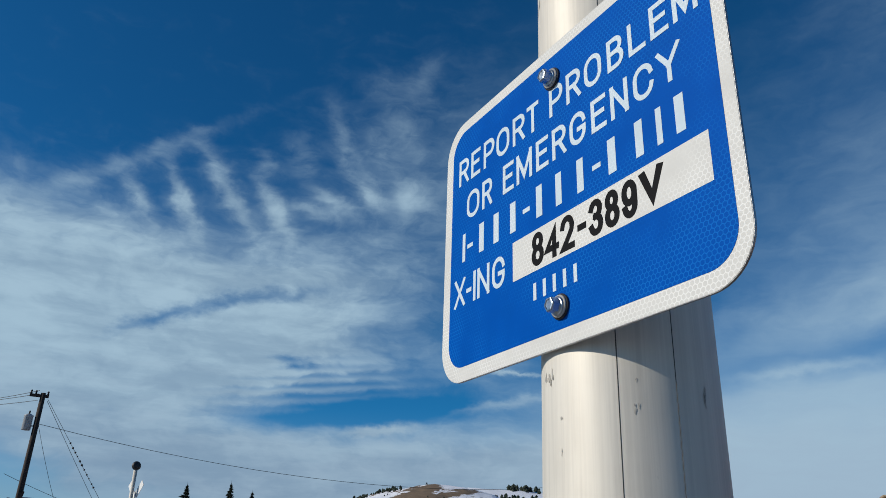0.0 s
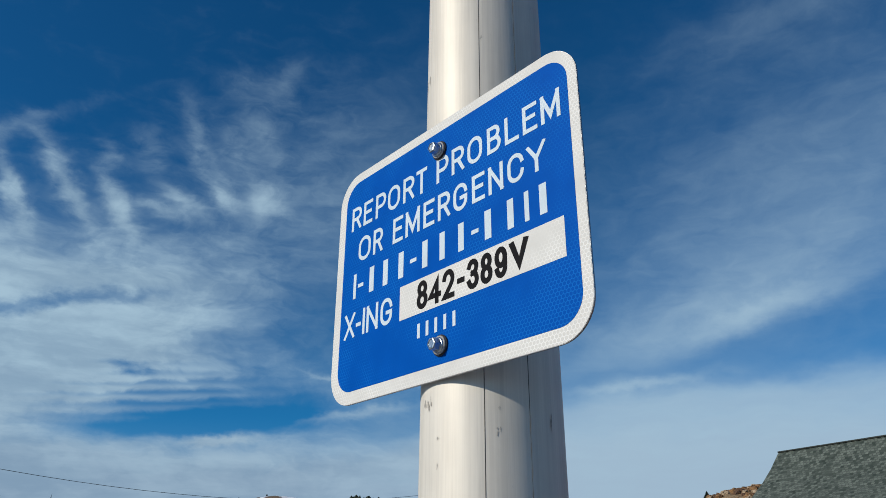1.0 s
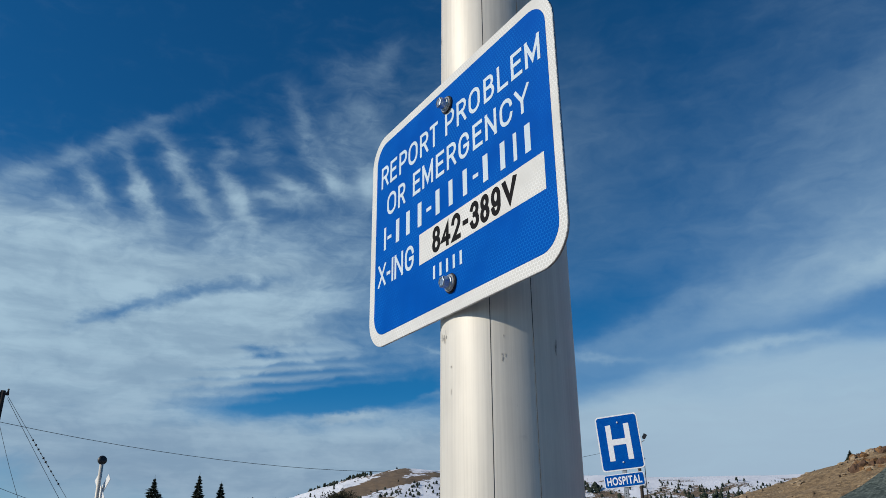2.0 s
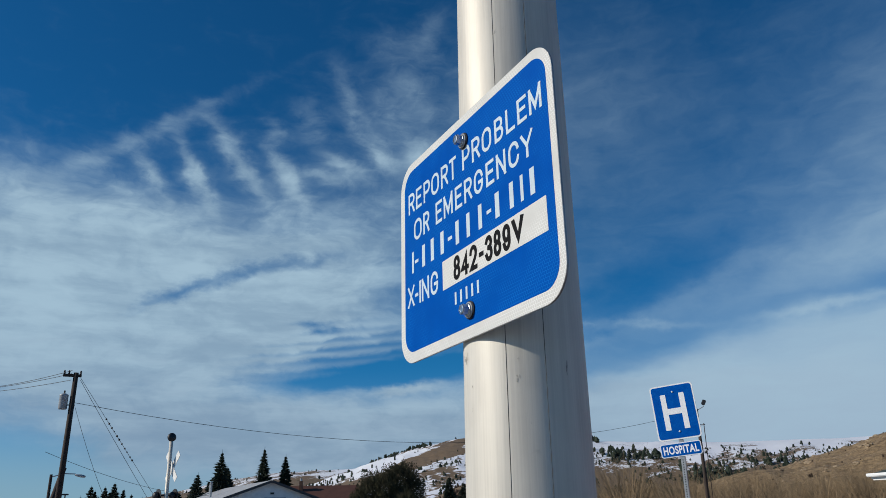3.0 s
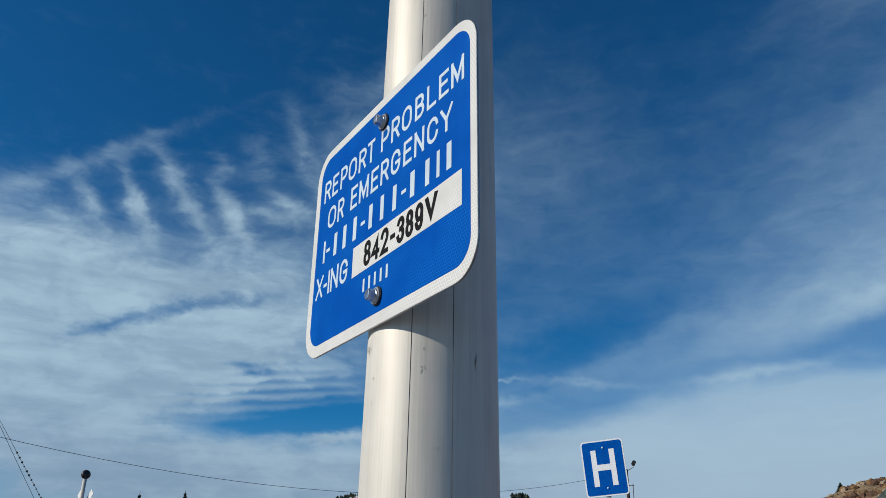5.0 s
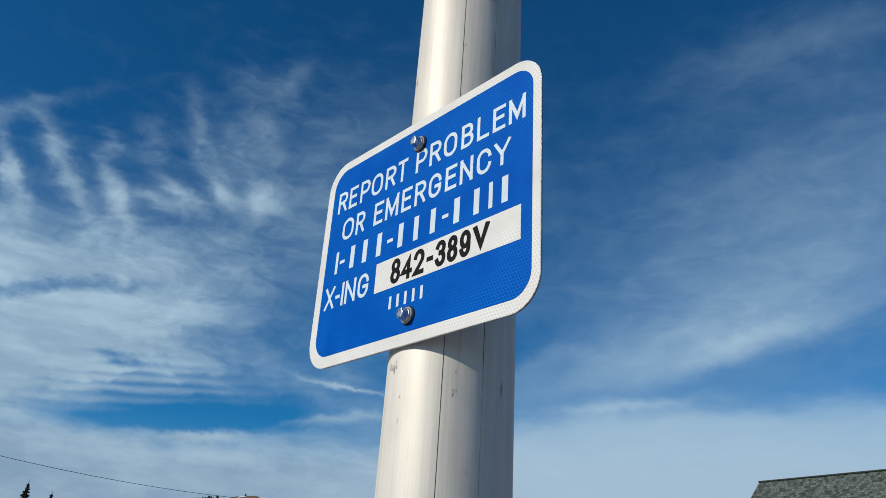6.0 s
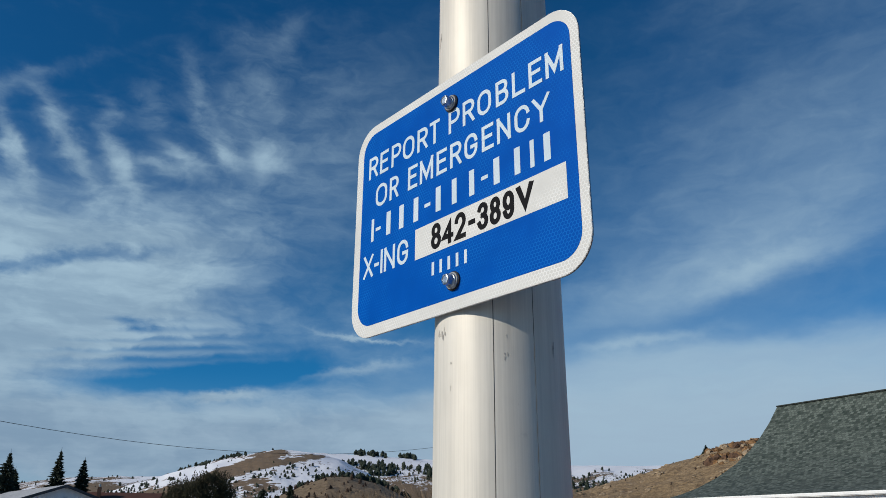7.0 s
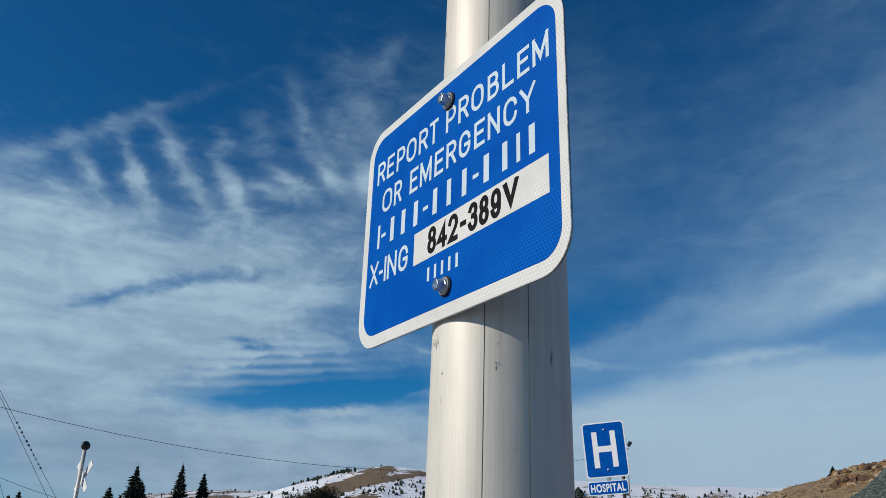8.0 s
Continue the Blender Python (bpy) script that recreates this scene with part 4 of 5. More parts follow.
# ---- water department building ----
def build_water_building():
    g0 = -0.4
    root = thing("water_department", place(75.9, 77, g0), "low white gabled building with a dark roof edge and brown doors", "building", turn=92.0)
    w, eave, peak, deep = 6.5, 3.1, 5.35, 26.0
    bm = slab([(-w, 0), (w, 0), (w, eave), (0, peak), (-w, eave)], 0, 0.25)
    part("wall", bm, SIDING, root)
    part("wall", box(-w, 0.25, 0, -w + 0.25, deep, eave), SIDING, root)
    part("wall", box(w - 0.25, 0.25, 0, w, deep, eave), SIDING, root)
    part("wall", slab([(-w, 0), (w, 0), (w, eave), (0, peak), (-w, eave)], deep, deep + 0.25), SIDING, root)
    for s in (-1, 1):
        slope = math.atan2(peak - eave, w)
        m = Matrix.Translation((0, -0.45, peak + 0.05)) @ pose(0, 0, 0, 0, s * math.degrees(slope), 0)
        roof = part("roof", box(0 if s > 0 else -w / math.cos(slope) - 0.5, 0, 0, w / math.cos(slope) + 0.5 if s > 0 else 0, deep + 0.9, 0.12), ROOF_METAL, root, "grey low-pitched roof", m=m)
        part("roof_edge", box(0 if s > 0 else -w / math.cos(slope) - 0.5, -0.05, -0.10, w / math.cos(slope) + 0.5 if s > 0 else 0, -0.003, 0.13), ROOF_EDGE, roof, "dark roof edge")
    for x0, x1, y in ((-5.7, -2.4, 1.25), (3.2, 6.1, 1.25)):
        top = 2.75 if x0 < 0 else 2.55
        bm = bmesh.new()
        vs = [bm.verts.new(p) for p in ((x0, -0.02, top), (x1, -0.02, top), (x1, -y, top - 0.38), (x0, -y, top - 0.38), (x0, -0.02, top - 0.12), (x1, -0.02, top - 0.12), (x1, -y, top - 0.5), (x0, -y, top - 0.5))]
        for f in ((0, 1, 2, 3), (4, 7, 6, 5), (3, 2, 6, 7), (0, 3, 7, 4), (1, 5, 6, 2)):
            bm.faces.new([vs[i] for i in f])
        part("awning", bm, ROOF_EDGE, root, "dark sloping awning over a door")

    def opening(kind, x0, z0, x1, z1, mat, frame_mat=PAINT_WHITE, y=-0.02):
        o = part(kind, box(x0, y - 0.03, z0, x1, y + 0.015, z1), mat, root)
        bm = bmesh.new()
        for a in ((x0 - 0.08, z0, x0, z1 + 0.08), (x1, z0, x1 + 0.08, z1 + 0.08), (x0, z1, x1, z1 + 0.08)):
            box(a[0], y - 0.06, a[1], a[2], y + 0.015, a[3], bm=bm)
        part("frame", bm, frame_mat, o)

    opening("window", -5.2, 1.05, -4.4, 2.1, GLASS_DARK)
    opening("window", -4.2, 1.05, -3.5, 2.1, GLASS_DARK)
    opening("door", -2.95, 0, -2.0, 2.1, GLASS_DARK)
    opening("window", -0.75, 1.3, -0.05, 1.75, GLASS_DARK, PAINT_BLACK)
    opening("window", 1.1, 1.95, 3.0, 2.55, GLASS_DARK, SIDING)
    opening("door", 4.0, 0, 4.9, 2.1, GLASS_DARK)
    opening("window", 5.2, 1.05, 5.9, 1.9, GLASS_DARK)
    part("vent", box(0.0, -0.06, 4.25, 0.35, -0.003, 4.42), PAINT_BLACK, root)
    board = part("name_board", box(-0.85, -0.06, 2.95, 1.75, -0.004, 4.0, 0.01), PAINT_WHITE, root, "white board with dark blue lettering")
    ink = plain("blue_ink", (0.02, 0.035, 0.16), 0.6)
    part("legend", lettering("WATER", -0.25, 3.55, 1.2, 3.88, -0.064, 0.055, 1.14), ink, board)
    part("legend", lettering("DEPARTMENT", -0.8, 3.18, 1.7, 3.5, -0.064, 0.055, 1.14), ink, board)
    for x0, x1, z in ((0.0, 1.1, 3.08), (-0.6, 1.5, 3.93)):
        part("bar", box(x0, -0.07, z - 0.03, x1, -0.062, z + 0.02), ink, board, "thin dark line of small writing")
    part("standpipe", tube((3.35, -0.15, 0), (3.35, -0.15, 3.3), 0.05, n=8), GALVANISED, root)
    part("downpipe", tube((-w - 0.06, -0.06, 0), (-w - 0.06, -0.06, eave), 0.05, n=8), PAINT_WHITE, root)
    for y0 in (4.2, 8.4, 12.6):
        d = part("garage_door", box(-w - 0.05, y0, 0, -w + 0.02, y0 + 3.2, 2.5), DOOR_BROWN, root, "brown boarded garage door")
        for k in range(1, 4):
            part("rail", box(-w - 0.08, y0, 2.5 * k / 4 - 0.04, -w - 0.052, y0 + 3.2, 2.5 * k / 4 + 0.04), DOOR_BROWN, d)
    part("window", box(-w - 0.05, 1.4, 0.9, -w + 0.02, 2.4, 2.0), GLASS_DARK, root)
    for y, x in ((9, -3.6), (16, -2.2)):
        p = part("vent_pipe", tube((x, y, 3.6), (x, y, 5.6), 0.11, n=10), GALVANISED, root)
        part("cap", lathe([(0.17, 5.55), (0.18, 5.62), (0.04, 5.8)], 12), GALVANISED, p, m=Matrix.Translation((x, y, 0)))


build_water_building()


def simple_house(name, az, dist, w, eave, peak, deep, turn, wall, roof, label, ground=-0.4):
    root = thing(name, place(az, dist, ground), label, "house", turn=turn)
    prof = [(-w, 0), (w, 0), (w, eave), (0, peak), (-w, eave)]
    part("wall", slab(prof, 0, deep), wall, root)
    for s in (-1, 1):
        slope = math.atan2(peak - eave, w)
        m = Matrix.Translation((0, -0.3, peak + 0.04)) @ pose(0, 0, 0, 0, s * math.degrees(slope), 0)
        long = w / math.cos(slope) + 0.35
        part("roof", box(0 if s > 0 else -long, 0, 0, long if s > 0 else 0, deep + 0.6, 0.12), roof, root, m=m)
    return root


barn = simple_house("brown_roofed_house", 69.8, 95, 3.4, 3.0, 5.55, 9.0, 69.8 + 90, SIDING, RUST_ROOF, "house with a rust-brown roof and a brick chimney")
c = part("chimney", box(-1.0, 6.4, 4.4, -0.6, 6.8, 6.2, 0.02), DOOR_BROWN, barn, "brick chimney")
part("flue", tube((-0.8, 6.6, 6.2), (-0.8, 6.6, 6.5), 0.12, n=10), GALVANISED, c)
simple_house("white_house", 60.0, 112, 2.3, 1.9, 3.0, 7.0, 60, SIDING, SNOW, "small white house with a snowy gable roof")


# ---- depot with the sweeping shingle roof ----
def build_depot():
    turn = -10.0
    root = thing("depot", (0.5, -0.35, -0.3), "red depot with a sweeping green-grey shingle roof and white gutter", "building", turn=turn)
    s0, s1, g0 = -19.47, 8.0, 0.3
    profile = [(19.3, 2.53), (20.1, 2.70), (20.9, 2.93), (21.9, 3.30), (22.95, 3.80), (23.8, 4.33), (24.48, 4.85), (25.1, 5.42), (25.7, 6.08)]
    full = profile + [(51.4 - p, z) for p, z in profile[-2::-1]]
    bm = bmesh.new()
    uv = bm.loops.layers.uv.new("UVMap")
    run, rows = 0.0, []
    n = 60
    for i, (p, z) in enumerate(full):
        if i:
            run += math.hypot(p - full[i - 1][0], z - full[i - 1][1])
        rows.append((run, [bm.verts.new((s0 + (s1 - s0) * k / n, p, z + g0)) for k in range(n + 1)]))
    for (v0, lo), (v1, hi) in zip(rows, rows[1:]):
        for k in range(n):
            f = bm.faces.new((lo[k], lo[k + 1], hi[k + 1], hi[k]))
            for loop, (uu, vv) in zip(f.loops, ((k, v0), (k + 1, v0), (k + 1, v1), (k, v1))):
                loop[uv].uv = ((s1 - s0) * uu / n, vv)
    part("roof", bm, SHINGLES, root, "mottled green-grey shingle roof")
    under = slab([(p, z - 0.06 + g0) for p, z in full] + [(p, z - 0.16 + g0) for p, z in full[::-1]], s0 + 0.02, s1)
    for v in under.verts:
        v.co = (v.co.y, v.co.x, v.co.z)
    bmesh.ops.recalc_face_normals(under, faces=under.faces)
    part("roof_deck", under, PAINT_WHITE, root)
    part("ridge_cap", box(s0, 25.6, 6.05 + g0, s1, 25.8, 6.095 + g0, 0.015), SHINGLES, root)
    part("gutter", box(s0 - 0.05, 19.14, 2.435 + g0, s1, 19.28, 2.535 + g0, 0.02), PAINT_WHITE, root, "white gutter")
    part("fascia", box(s0, 19.285, 2.375 + g0, s1, 19.36, 2.46 + g0), PAINT_WHITE, root, "white fascia board")
    part("soffit", box(s0 + 0.05, 19.30, 2.335 + g0, s1, 20.155, 2.372 + g0), PAINT_WHITE, root)
    part("downpipe", tube((s0 + 0.6, 19.3, 2.3 + g0), (s0 + 0.62, 19.45, 2.1 + g0), 0.04, n=8), PAINT_WHITE, root)
    part("wall", box(s0 + 1.4, 20.2, 0, s1, 20.45, 2.372 + g0), RED_WALL, root)
    part("wall", box(s0 + 1.4, 20.45, 0, s0 + 1.65, 31.0, 2.372 + g0), RED_WALL, root)
    # added grey strip: the soffit's shaded tone put into colour above the red wall
    part("soffit_strip", box(s0 + 1.38, 20.16, 2.25 + g0, s1, 20.197, 2.332 + g0), TRIM_GREY, root)
    return root


build_depot()


# ---- trees ----
def spruce(az, dist, tall, label, spread=0.19, seed=1, g0=-0.4, lean=0.0):
    rng = random.Random(seed)
    root = thing("spruce_tree", place(az, dist, g0), label, "tree", turn=rng.uniform(0, 360), group="spruce trees")
    part("trunk", tube((0, 0, 0), (0, 0, tall * 0.97), 0.018 * tall, 0.012, 8), BARK, root)
    verts, faces = [], []
    whorls = int(tall * 2.1) + 6
    for _ in range(int(560 * tall ** 0.8)):
        f = rng.random() ** 1.35
        f = min(1.0, max(0.0, (int(f * whorls) + 0.5 + rng.gauss(0, 0.22)) / whorls))
        z = tall * (0.06 + 0.92 * f)
        a = rng.uniform(0, 2 * math.pi)
        d, s = Vector((math.cos(a), math.sin(a), 0)), Vector((-math.sin(a), math.cos(a), 0))
        uneven = 1.0 + 0.55 * noise.noise((d.x * 1.6 + seed, d.y * 1.6, z * 1.1)) + 0.75 * noise.noise((d.x * 4, d.y * 4 + seed, z * 3.4))
        reach = (tall * spread * (1 - f) ** 0.9 + 0.10) * uneven
        q = rng.uniform(0.15, 1.0) ** 0.55
        long = 0.42 * reach + 0.12
        p = d * max(0.0, reach * q - long * 0.6) + Vector((0, 0, z))
        rise = rng.uniform(-0.55, 0.30) + 0.5 * max(0.0, f - 0.75)
        tip = p + (d + Vector((0, 0, rise)) + s * rng.uniform(-0.3, 0.3)) * long
        wide = s * (0.13 * long + 0.025)
        b = len(verts)
        verts += [p - wide, p + wide, tip, p + Vector((0, 0, -0.30 * long)), p + Vector((0, 0, 0.12 * long))]
        faces += [(b, b + 2, b + 4), (b + 4, b + 2, b + 1), (b + 1, b + 2, b + 3), (b + 3, b + 2, b)]
    top = len(verts)
    verts += [Vector((0.05, 0, tall * 0.95)), Vector((-0.03, 0.05, tall * 0.95)), Vector((-0.03, -0.05, tall * 0.95)), Vector((0, 0, tall * 1.03))]
    faces += [(top, top + 1, top + 3), (top + 1, top + 2, top + 3), (top + 2, top, top + 3)]
    me = bpy.data.meshes.new("crown")
    me.from_pydata([tuple(v) for v in verts], [], faces)
    me.materials.append(NEEDLES)
    crown = new("crown", me)
    crown.parent = root
    return root


def clump_tree(name, az, dist, lobes, mat, label, leaves, size, seed, g0=-0.4, trunk=2.0):
    """A rounded evergreen: lobes of many small sprays. lobes: across, along, height, radius, half height."""
    rng = random.Random(seed)
    root = thing(name, place(az, dist, g0), label, "tree", turn=az)
    bm = bmesh.new()
    for x, y, z, r, h in lobes:
        tube((x * 0.4, y * 0.4, 0), (x, y, z), 0.10, 0.03, 6, bm)
    part("trunk", bm, BARK, root)
    verts, faces = [], []
    total = sum(r * r for _, _, _, r, _ in lobes)
    for x, y, z, r, h in lobes:
        for _ in range(int(leaves * r * r / total)):
            d = Vector((rng.gauss(0, 1), rng.gauss(0, 1), rng.gauss(0, 1))).normalized()
            lump = 1 + 0.45 * noise.noise(d * 2.6 + Vector((x, y, z))) + 0.16 * noise.noise(d * 7 + Vector((z, x, y)))
            rr = lump * rng.uniform(0.35, 1.03) ** 0.6
            p = Vector((x + d.x * r * rr, y + d.y * r * rr, max(0.1, z + d.z * h * rr)))
            a = Vector((rng.gauss(0, 1), rng.gauss(0, 1), rng.gauss(0, 0.6))).normalized()
            u = (d * 0.5 + Vector((0, 0, 0.9)) + a * 0.5).normalized()
            w = u.cross(a).normalized()
            s = size * rng.uniform(0.6, 1.4)
            b = len(verts)
            verts += [p - w * s * 0.5, p + w * s * 0.5, p + u * s * 1.5, p + w.cross(u) * s * 0.4]
            faces += [(b, b + 1, b + 2), (b + 1, b + 3, b + 2)]
    me = bpy.data.meshes.new("crown")
    me.from_pydata([tuple(v) for v in verts], [], faces)
    me.materials.append(mat)
    new("crown", me).parent = root
    return root


TALL = "slender dark green spruce against the sky"
for az, dist, top, spread, seed in ((76.45, 100, 4.86, 0.155, 1), (74.95, 100, 4.36, 0.18, 2), (79.35, 96, 4.62, 0.21, 3), (78.9, 99, 3.6, 0.26, 31), (80.85, 96, 3.15, 0.26, 4), (80.1, 101, 2.6, 0.3, 41)):
    spruce(az, dist, dist * math.tan(radians(top)) + 1.94, TALL, spread, seed)
for az, dist, top, spread, seed in ((85.5, 112, 2.15, 0.22, 5), (86.1, 110, 2.55, 0.24, 6), (86.65, 114, 2.30, 0.24, 7), (87.5, 108, 2.36, 0.22, 8), (84.3, 60, 1.60, 0.34, 9), (87.0, 118, 1.7, 0.3, 10), (88.1, 118, 1.7, 0.3, 11), (85.0, 118, 1.8, 0.28, 61), (86.35, 105, 2.0, 0.28, 62), (87.25, 112, 2.05, 0.26, 63), (88.7, 110, 1.5, 0.3, 64), (85.8, 104, 1.7, 0.3, 65), (83.7, 104, 1.3, 0.3, 66), (82.0, 106, 1.9, 0.28, 67)):
    spruce(az, dist, dist * math.tan(radians(top)) + 1.94, "dense dark spruce in a row of trees", spread, seed)
for az, dist, top, spread, seed in ((63.25, 70, 2.75, 0.23, 12), (61.35, 72, 3.05, 0.22, 13), (62.2, 74, 2.3, 0.28, 14), (60.5, 76, 1.6, 0.25, 15), (58.8, 78, 1.8, 0.25, 16), (42.0, 57, 0.75, 0.32, 17), (48.6, 57, 0.85, 0.36, 18), (47.6, 58, 0.5, 0.36, 19)):
    spruce(az, dist, dist * math.tan(radians(top)) + 1.94, "bushy spruce beside the brown knoll", spread, seed)
clump_tree("juniper_tree", 67.6, 60, [(-2.0, 0, 2.3, 1.1, 2.0), (-1.3, 0.3, 3.3, 1.1, 1.9), (-0.2, -0.2, 3.7, 1.1, 1.7), (0.9, 0.2, 4.35, 1.2, 1.6), (1.8, 0, 3.6, 0.9, 1.8), (2.2, 0, 1.5, 0.9, 1.6), (-2.5, 0, 1.2, 1.0, 1.4), (0.2, -0.6, 1.6, 1.9, 2.0), (1.2, -0.8, 2.4, 1.3, 1.5)], JUNIPER, "broad dark olive-green juniper clump", 120000, 0.06, 21)


def scatter(name, height, count, az0, az1, r0, r1, lo, hi, seed, label, mat=NEEDLES, keep=None, freq=0.012):
    """Small evergreens strewn over a hill, as one mesh."""
    rng = random.Random(seed)
    verts, faces = [], []
    made = 0
    while made < count:
        az, r = rng.uniform(az0, az1), rng.uniform(r0, r1)
        p = Vector(place(az, r, height(az, r) - 0.4))
        if noise.noise((p.x * freq, p.y * freq, seed)) < rng.uniform(-0.1, 0.35) or (keep and not keep(az, r)):
            if rng.random() > 0.04:
                continue
        made += 1
        t = rng.uniform(lo, hi)
        w = t * rng.uniform(0.32, 0.60)
        tiers = 4
        for k in range(tiers):
            z0, z1 = t * k / tiers * 0.85, t * min(1.0, (k + 1.9) / tiers)
            rad = w * (1 - 0.55 * (k / tiers) ** 1.6) * rng.uniform(0.75, 1.15)
            b, n = len(verts), 6
            for j in range(n):
                a = 2 * math.pi * j / n + rng.uniform(-0.3, 0.3)
                q = rad * rng.uniform(0.65, 1.2)
                verts.append((p.x + q * math.cos(a), p.y + q * math.sin(a), p.z + z0 + t * rng.uniform(-0.03, 0.06)))
            verts.append((p.x + rng.uniform(-0.1, 0.1) * w, p.y, p.z + z1))
            faces += [(b + j, b + (j + 1) % n, b + n) for j in range(n)]
    me = bpy.data.meshes.new(name)
    me.from_pydata(verts, [], faces)
    me.materials.append(mat)
    tagged(new(name, me), label, "trees", "", "stuff")


SCRUB = "scattered dark junipers over the snowy slope"
scatter("far_junipers", FAR, 1300, 15, 62, 1050, 1600, 2.0, 7, 101, SCRUB, freq=0.006)
scatter("far_junipers", FAR, 150, 62, 82, 1250, 1850, 3, 8, 102, SCRUB)
scatter("ridge_junipers", MID, 460, 55, 80, 540, 740, 1.2, 3.8, 103, SCRUB)
scatter("valley_junipers", FAR, 1500, 34, 62, 930, 1250, 4, 11, 107, "dark band of conifers at the foot of the ridge")
scatter("crest_junipers", MID, 55, 65.0, 71, 850, 900, 2.5, 5, 104, "row of dark junipers along the crest")
scatter("shoulder_conifers", FAR, 150, 48, 59, 1460, 1600, 7, 14, 109, "dark conifers in a line along the snowy flank")
scatter("shoulder_conifers", FAR, 60, 52.5, 57, 1700, 1880, 8, 15, 110, "clump of dark conifers on the snowy shoulder")
scatter("valley_conifers", FAR, 260, 35, 47, 1120, 1420, 7, 15, 111, "dark conifers in clumps above the valley", freq=0.008)
scatter("lower_shrubs", FAR, 520, 44, 56, 940, 1150, 2.5, 7, 113, "dark brush in patches on the lower snowy slope", SHRUB, freq=0.01)
scatter("flank_junipers", MID, 90, 64.5, 75, 740, 880, 1.8, 4.2, 112, "small dark junipers strewn over the snowy flank")
scatter("knoll_shrubs", KNOLL, 420, 54, 64, 320, 420, 0.9, 2.4, 105, "low dark shrubs dotted over the dry knoll", SHRUB)
scatter("knoll_conifers", KNOLL, 150, 51, 64, 412, 450, 2.0, 4.5, 106, "dark conifers behind the knoll")
scatter("slope_shrubs", SLOPE, 60, 26, 44, 170, 255, 0.4, 1.2, 108, "low brown shrubs on the rocky slope", SHRUB)


def lone_pine(az, r, height, tall, seed):
    spruce(az, r, tall, "lone dark pine on the skyline", 0.32, seed, height(az, r) - 0.3)


lone_pine(32.0, 258, SLOPE, 3.9, 51)
lone_pine(30.9, 259, SLOPE, 1.6, 52)
lone_pine(62.75, 900, MID, 7.0, 53)
lone_pine(65.2, 885, MID, 6.0, 54)


# ---- rocks on the steep slope ----
def build_rocks():
    rng = random.Random(77)
    for k in range(300):
        az = rng.uniform(26.5, 42)
        r = rng.uniform(185, 262) if k % 3 else rng.uniform(236, 260)
        big = rng.uniform(0.2, 0.55) if k % 4 else rng.uniform(0.5, 1.0)
        tall = 0.6
        if k < 160:
            az, r, big, tall = rng.uniform(26.0, 30.6), rng.uniform(228, 259), rng.uniform(0.4, 1.25), rng.uniform(0.5, 1.0)
        if k < 90:
            az, r, big, tall = rng.uniform(29.0, 31.9), rng.uniform(215, 250), rng.uniform(0.35, 1.15), rng.uniform(0.8, 1.4)
        bm = bmesh.new()
        bmesh.ops.create_icosphere(bm, subdivisions=2, radius=1.0)
        for v in bm.verts:
            n = noise.noise(v.co * 1.4 + Vector((k * 3.1, 0, 0))) + 0.5 * noise.noise(v.co * 3.3 + Vector((0, k, 0)))
            v.co = Vector((v.co.x * 1.3, v.co.y, v.co.z * tall)) * big * (1 + 0.6 * n)
        x, y, _ = place(az, r)
        rock = alone("rock", bm, (ROCK_DARK, ROCK_RUST, ROCK_RUST, ROCK_PALE)[k % 4] if k < 160 else ROCK_PALE, "weathered rock outcrop on the dry slope", "rock", group="rocks on the slope")
        rock.matrix_world = pose(x, y, SLOPE(az, r) - 0.1 * big, rng.uniform(-15, 15), rng.uniform(-15, 15), rng.uniform(0, 360))


build_rocks()


# ---- leafless brush in the valley ----
def build_brush(name, count, az0, az1, r0, r1, lo, hi, seed, label, mat):
    rng = random.Random(seed)
    verts, faces = [], []
    for _ in range(count):
        az, r = rng.uniform(az0, az1), rng.uniform(r0, r1)
        x, y, _z = place(az, r)
        t = rng.uniform(lo, hi) * (0.65 + 0.7 * noise.noise((az * 0.5, r * 0.03, seed)) + 0.25)
        stems = rng.randint(24, 32)
        for k in range(stems):
            a, out = rng.uniform(0, 6.28), rng.uniform(0.1, 1.1)
            d = Vector((math.cos(a), math.sin(a), 0))
            base = Vector((x, y, -0.45)) + d * rng.uniform(0, 0.5)
            mid = base + d * out * t * 0.25 + Vector((0, 0, t * rng.uniform(0.4, 0.6)))
            end = mid + d * out * t * 0.3 + Vector((rng.uniform(-0.3, 0.3), rng.uniform(-0.3, 0.3), t * rng.uniform(0.25, 0.5)))
            s = Vector((-d.y, d.x, 0)) * 0.017
            e = d * 0.03
            b = len(verts)
            verts += [base - s, base + s, base + e, mid - s * 0.7, mid + s * 0.7, mid + e, end]
            faces += [(b, b + 1, b + 4, b + 3), (b + 1, b + 2, b + 5, b + 4), (b + 2, b, b + 3, b + 5), (b + 3, b + 4, b + 6), (b + 4, b + 5, b + 6), (b + 5, b + 3, b + 6)]
            for _j in range(7):
                q = mid.lerp(end, rng.uniform(-0.5, 0.85))
                tip = q + Vector((rng.uniform(-0.8, 0.8), rng.uniform(-0.8, 0.8), rng.uniform(0.1, 0.6))) * t * 0.24
                b = len(verts)
                verts += [q - s * 0.5, q + s * 0.5, tip]
                faces.append((b, b + 1, b + 2))
    me = bpy.data.meshes.new(name)
    me.from_pydata([tuple(v) for v in verts], [], faces)
    me.materials.append(mat)
    tagged(new(name, me), label, "brush", "", "stuff")


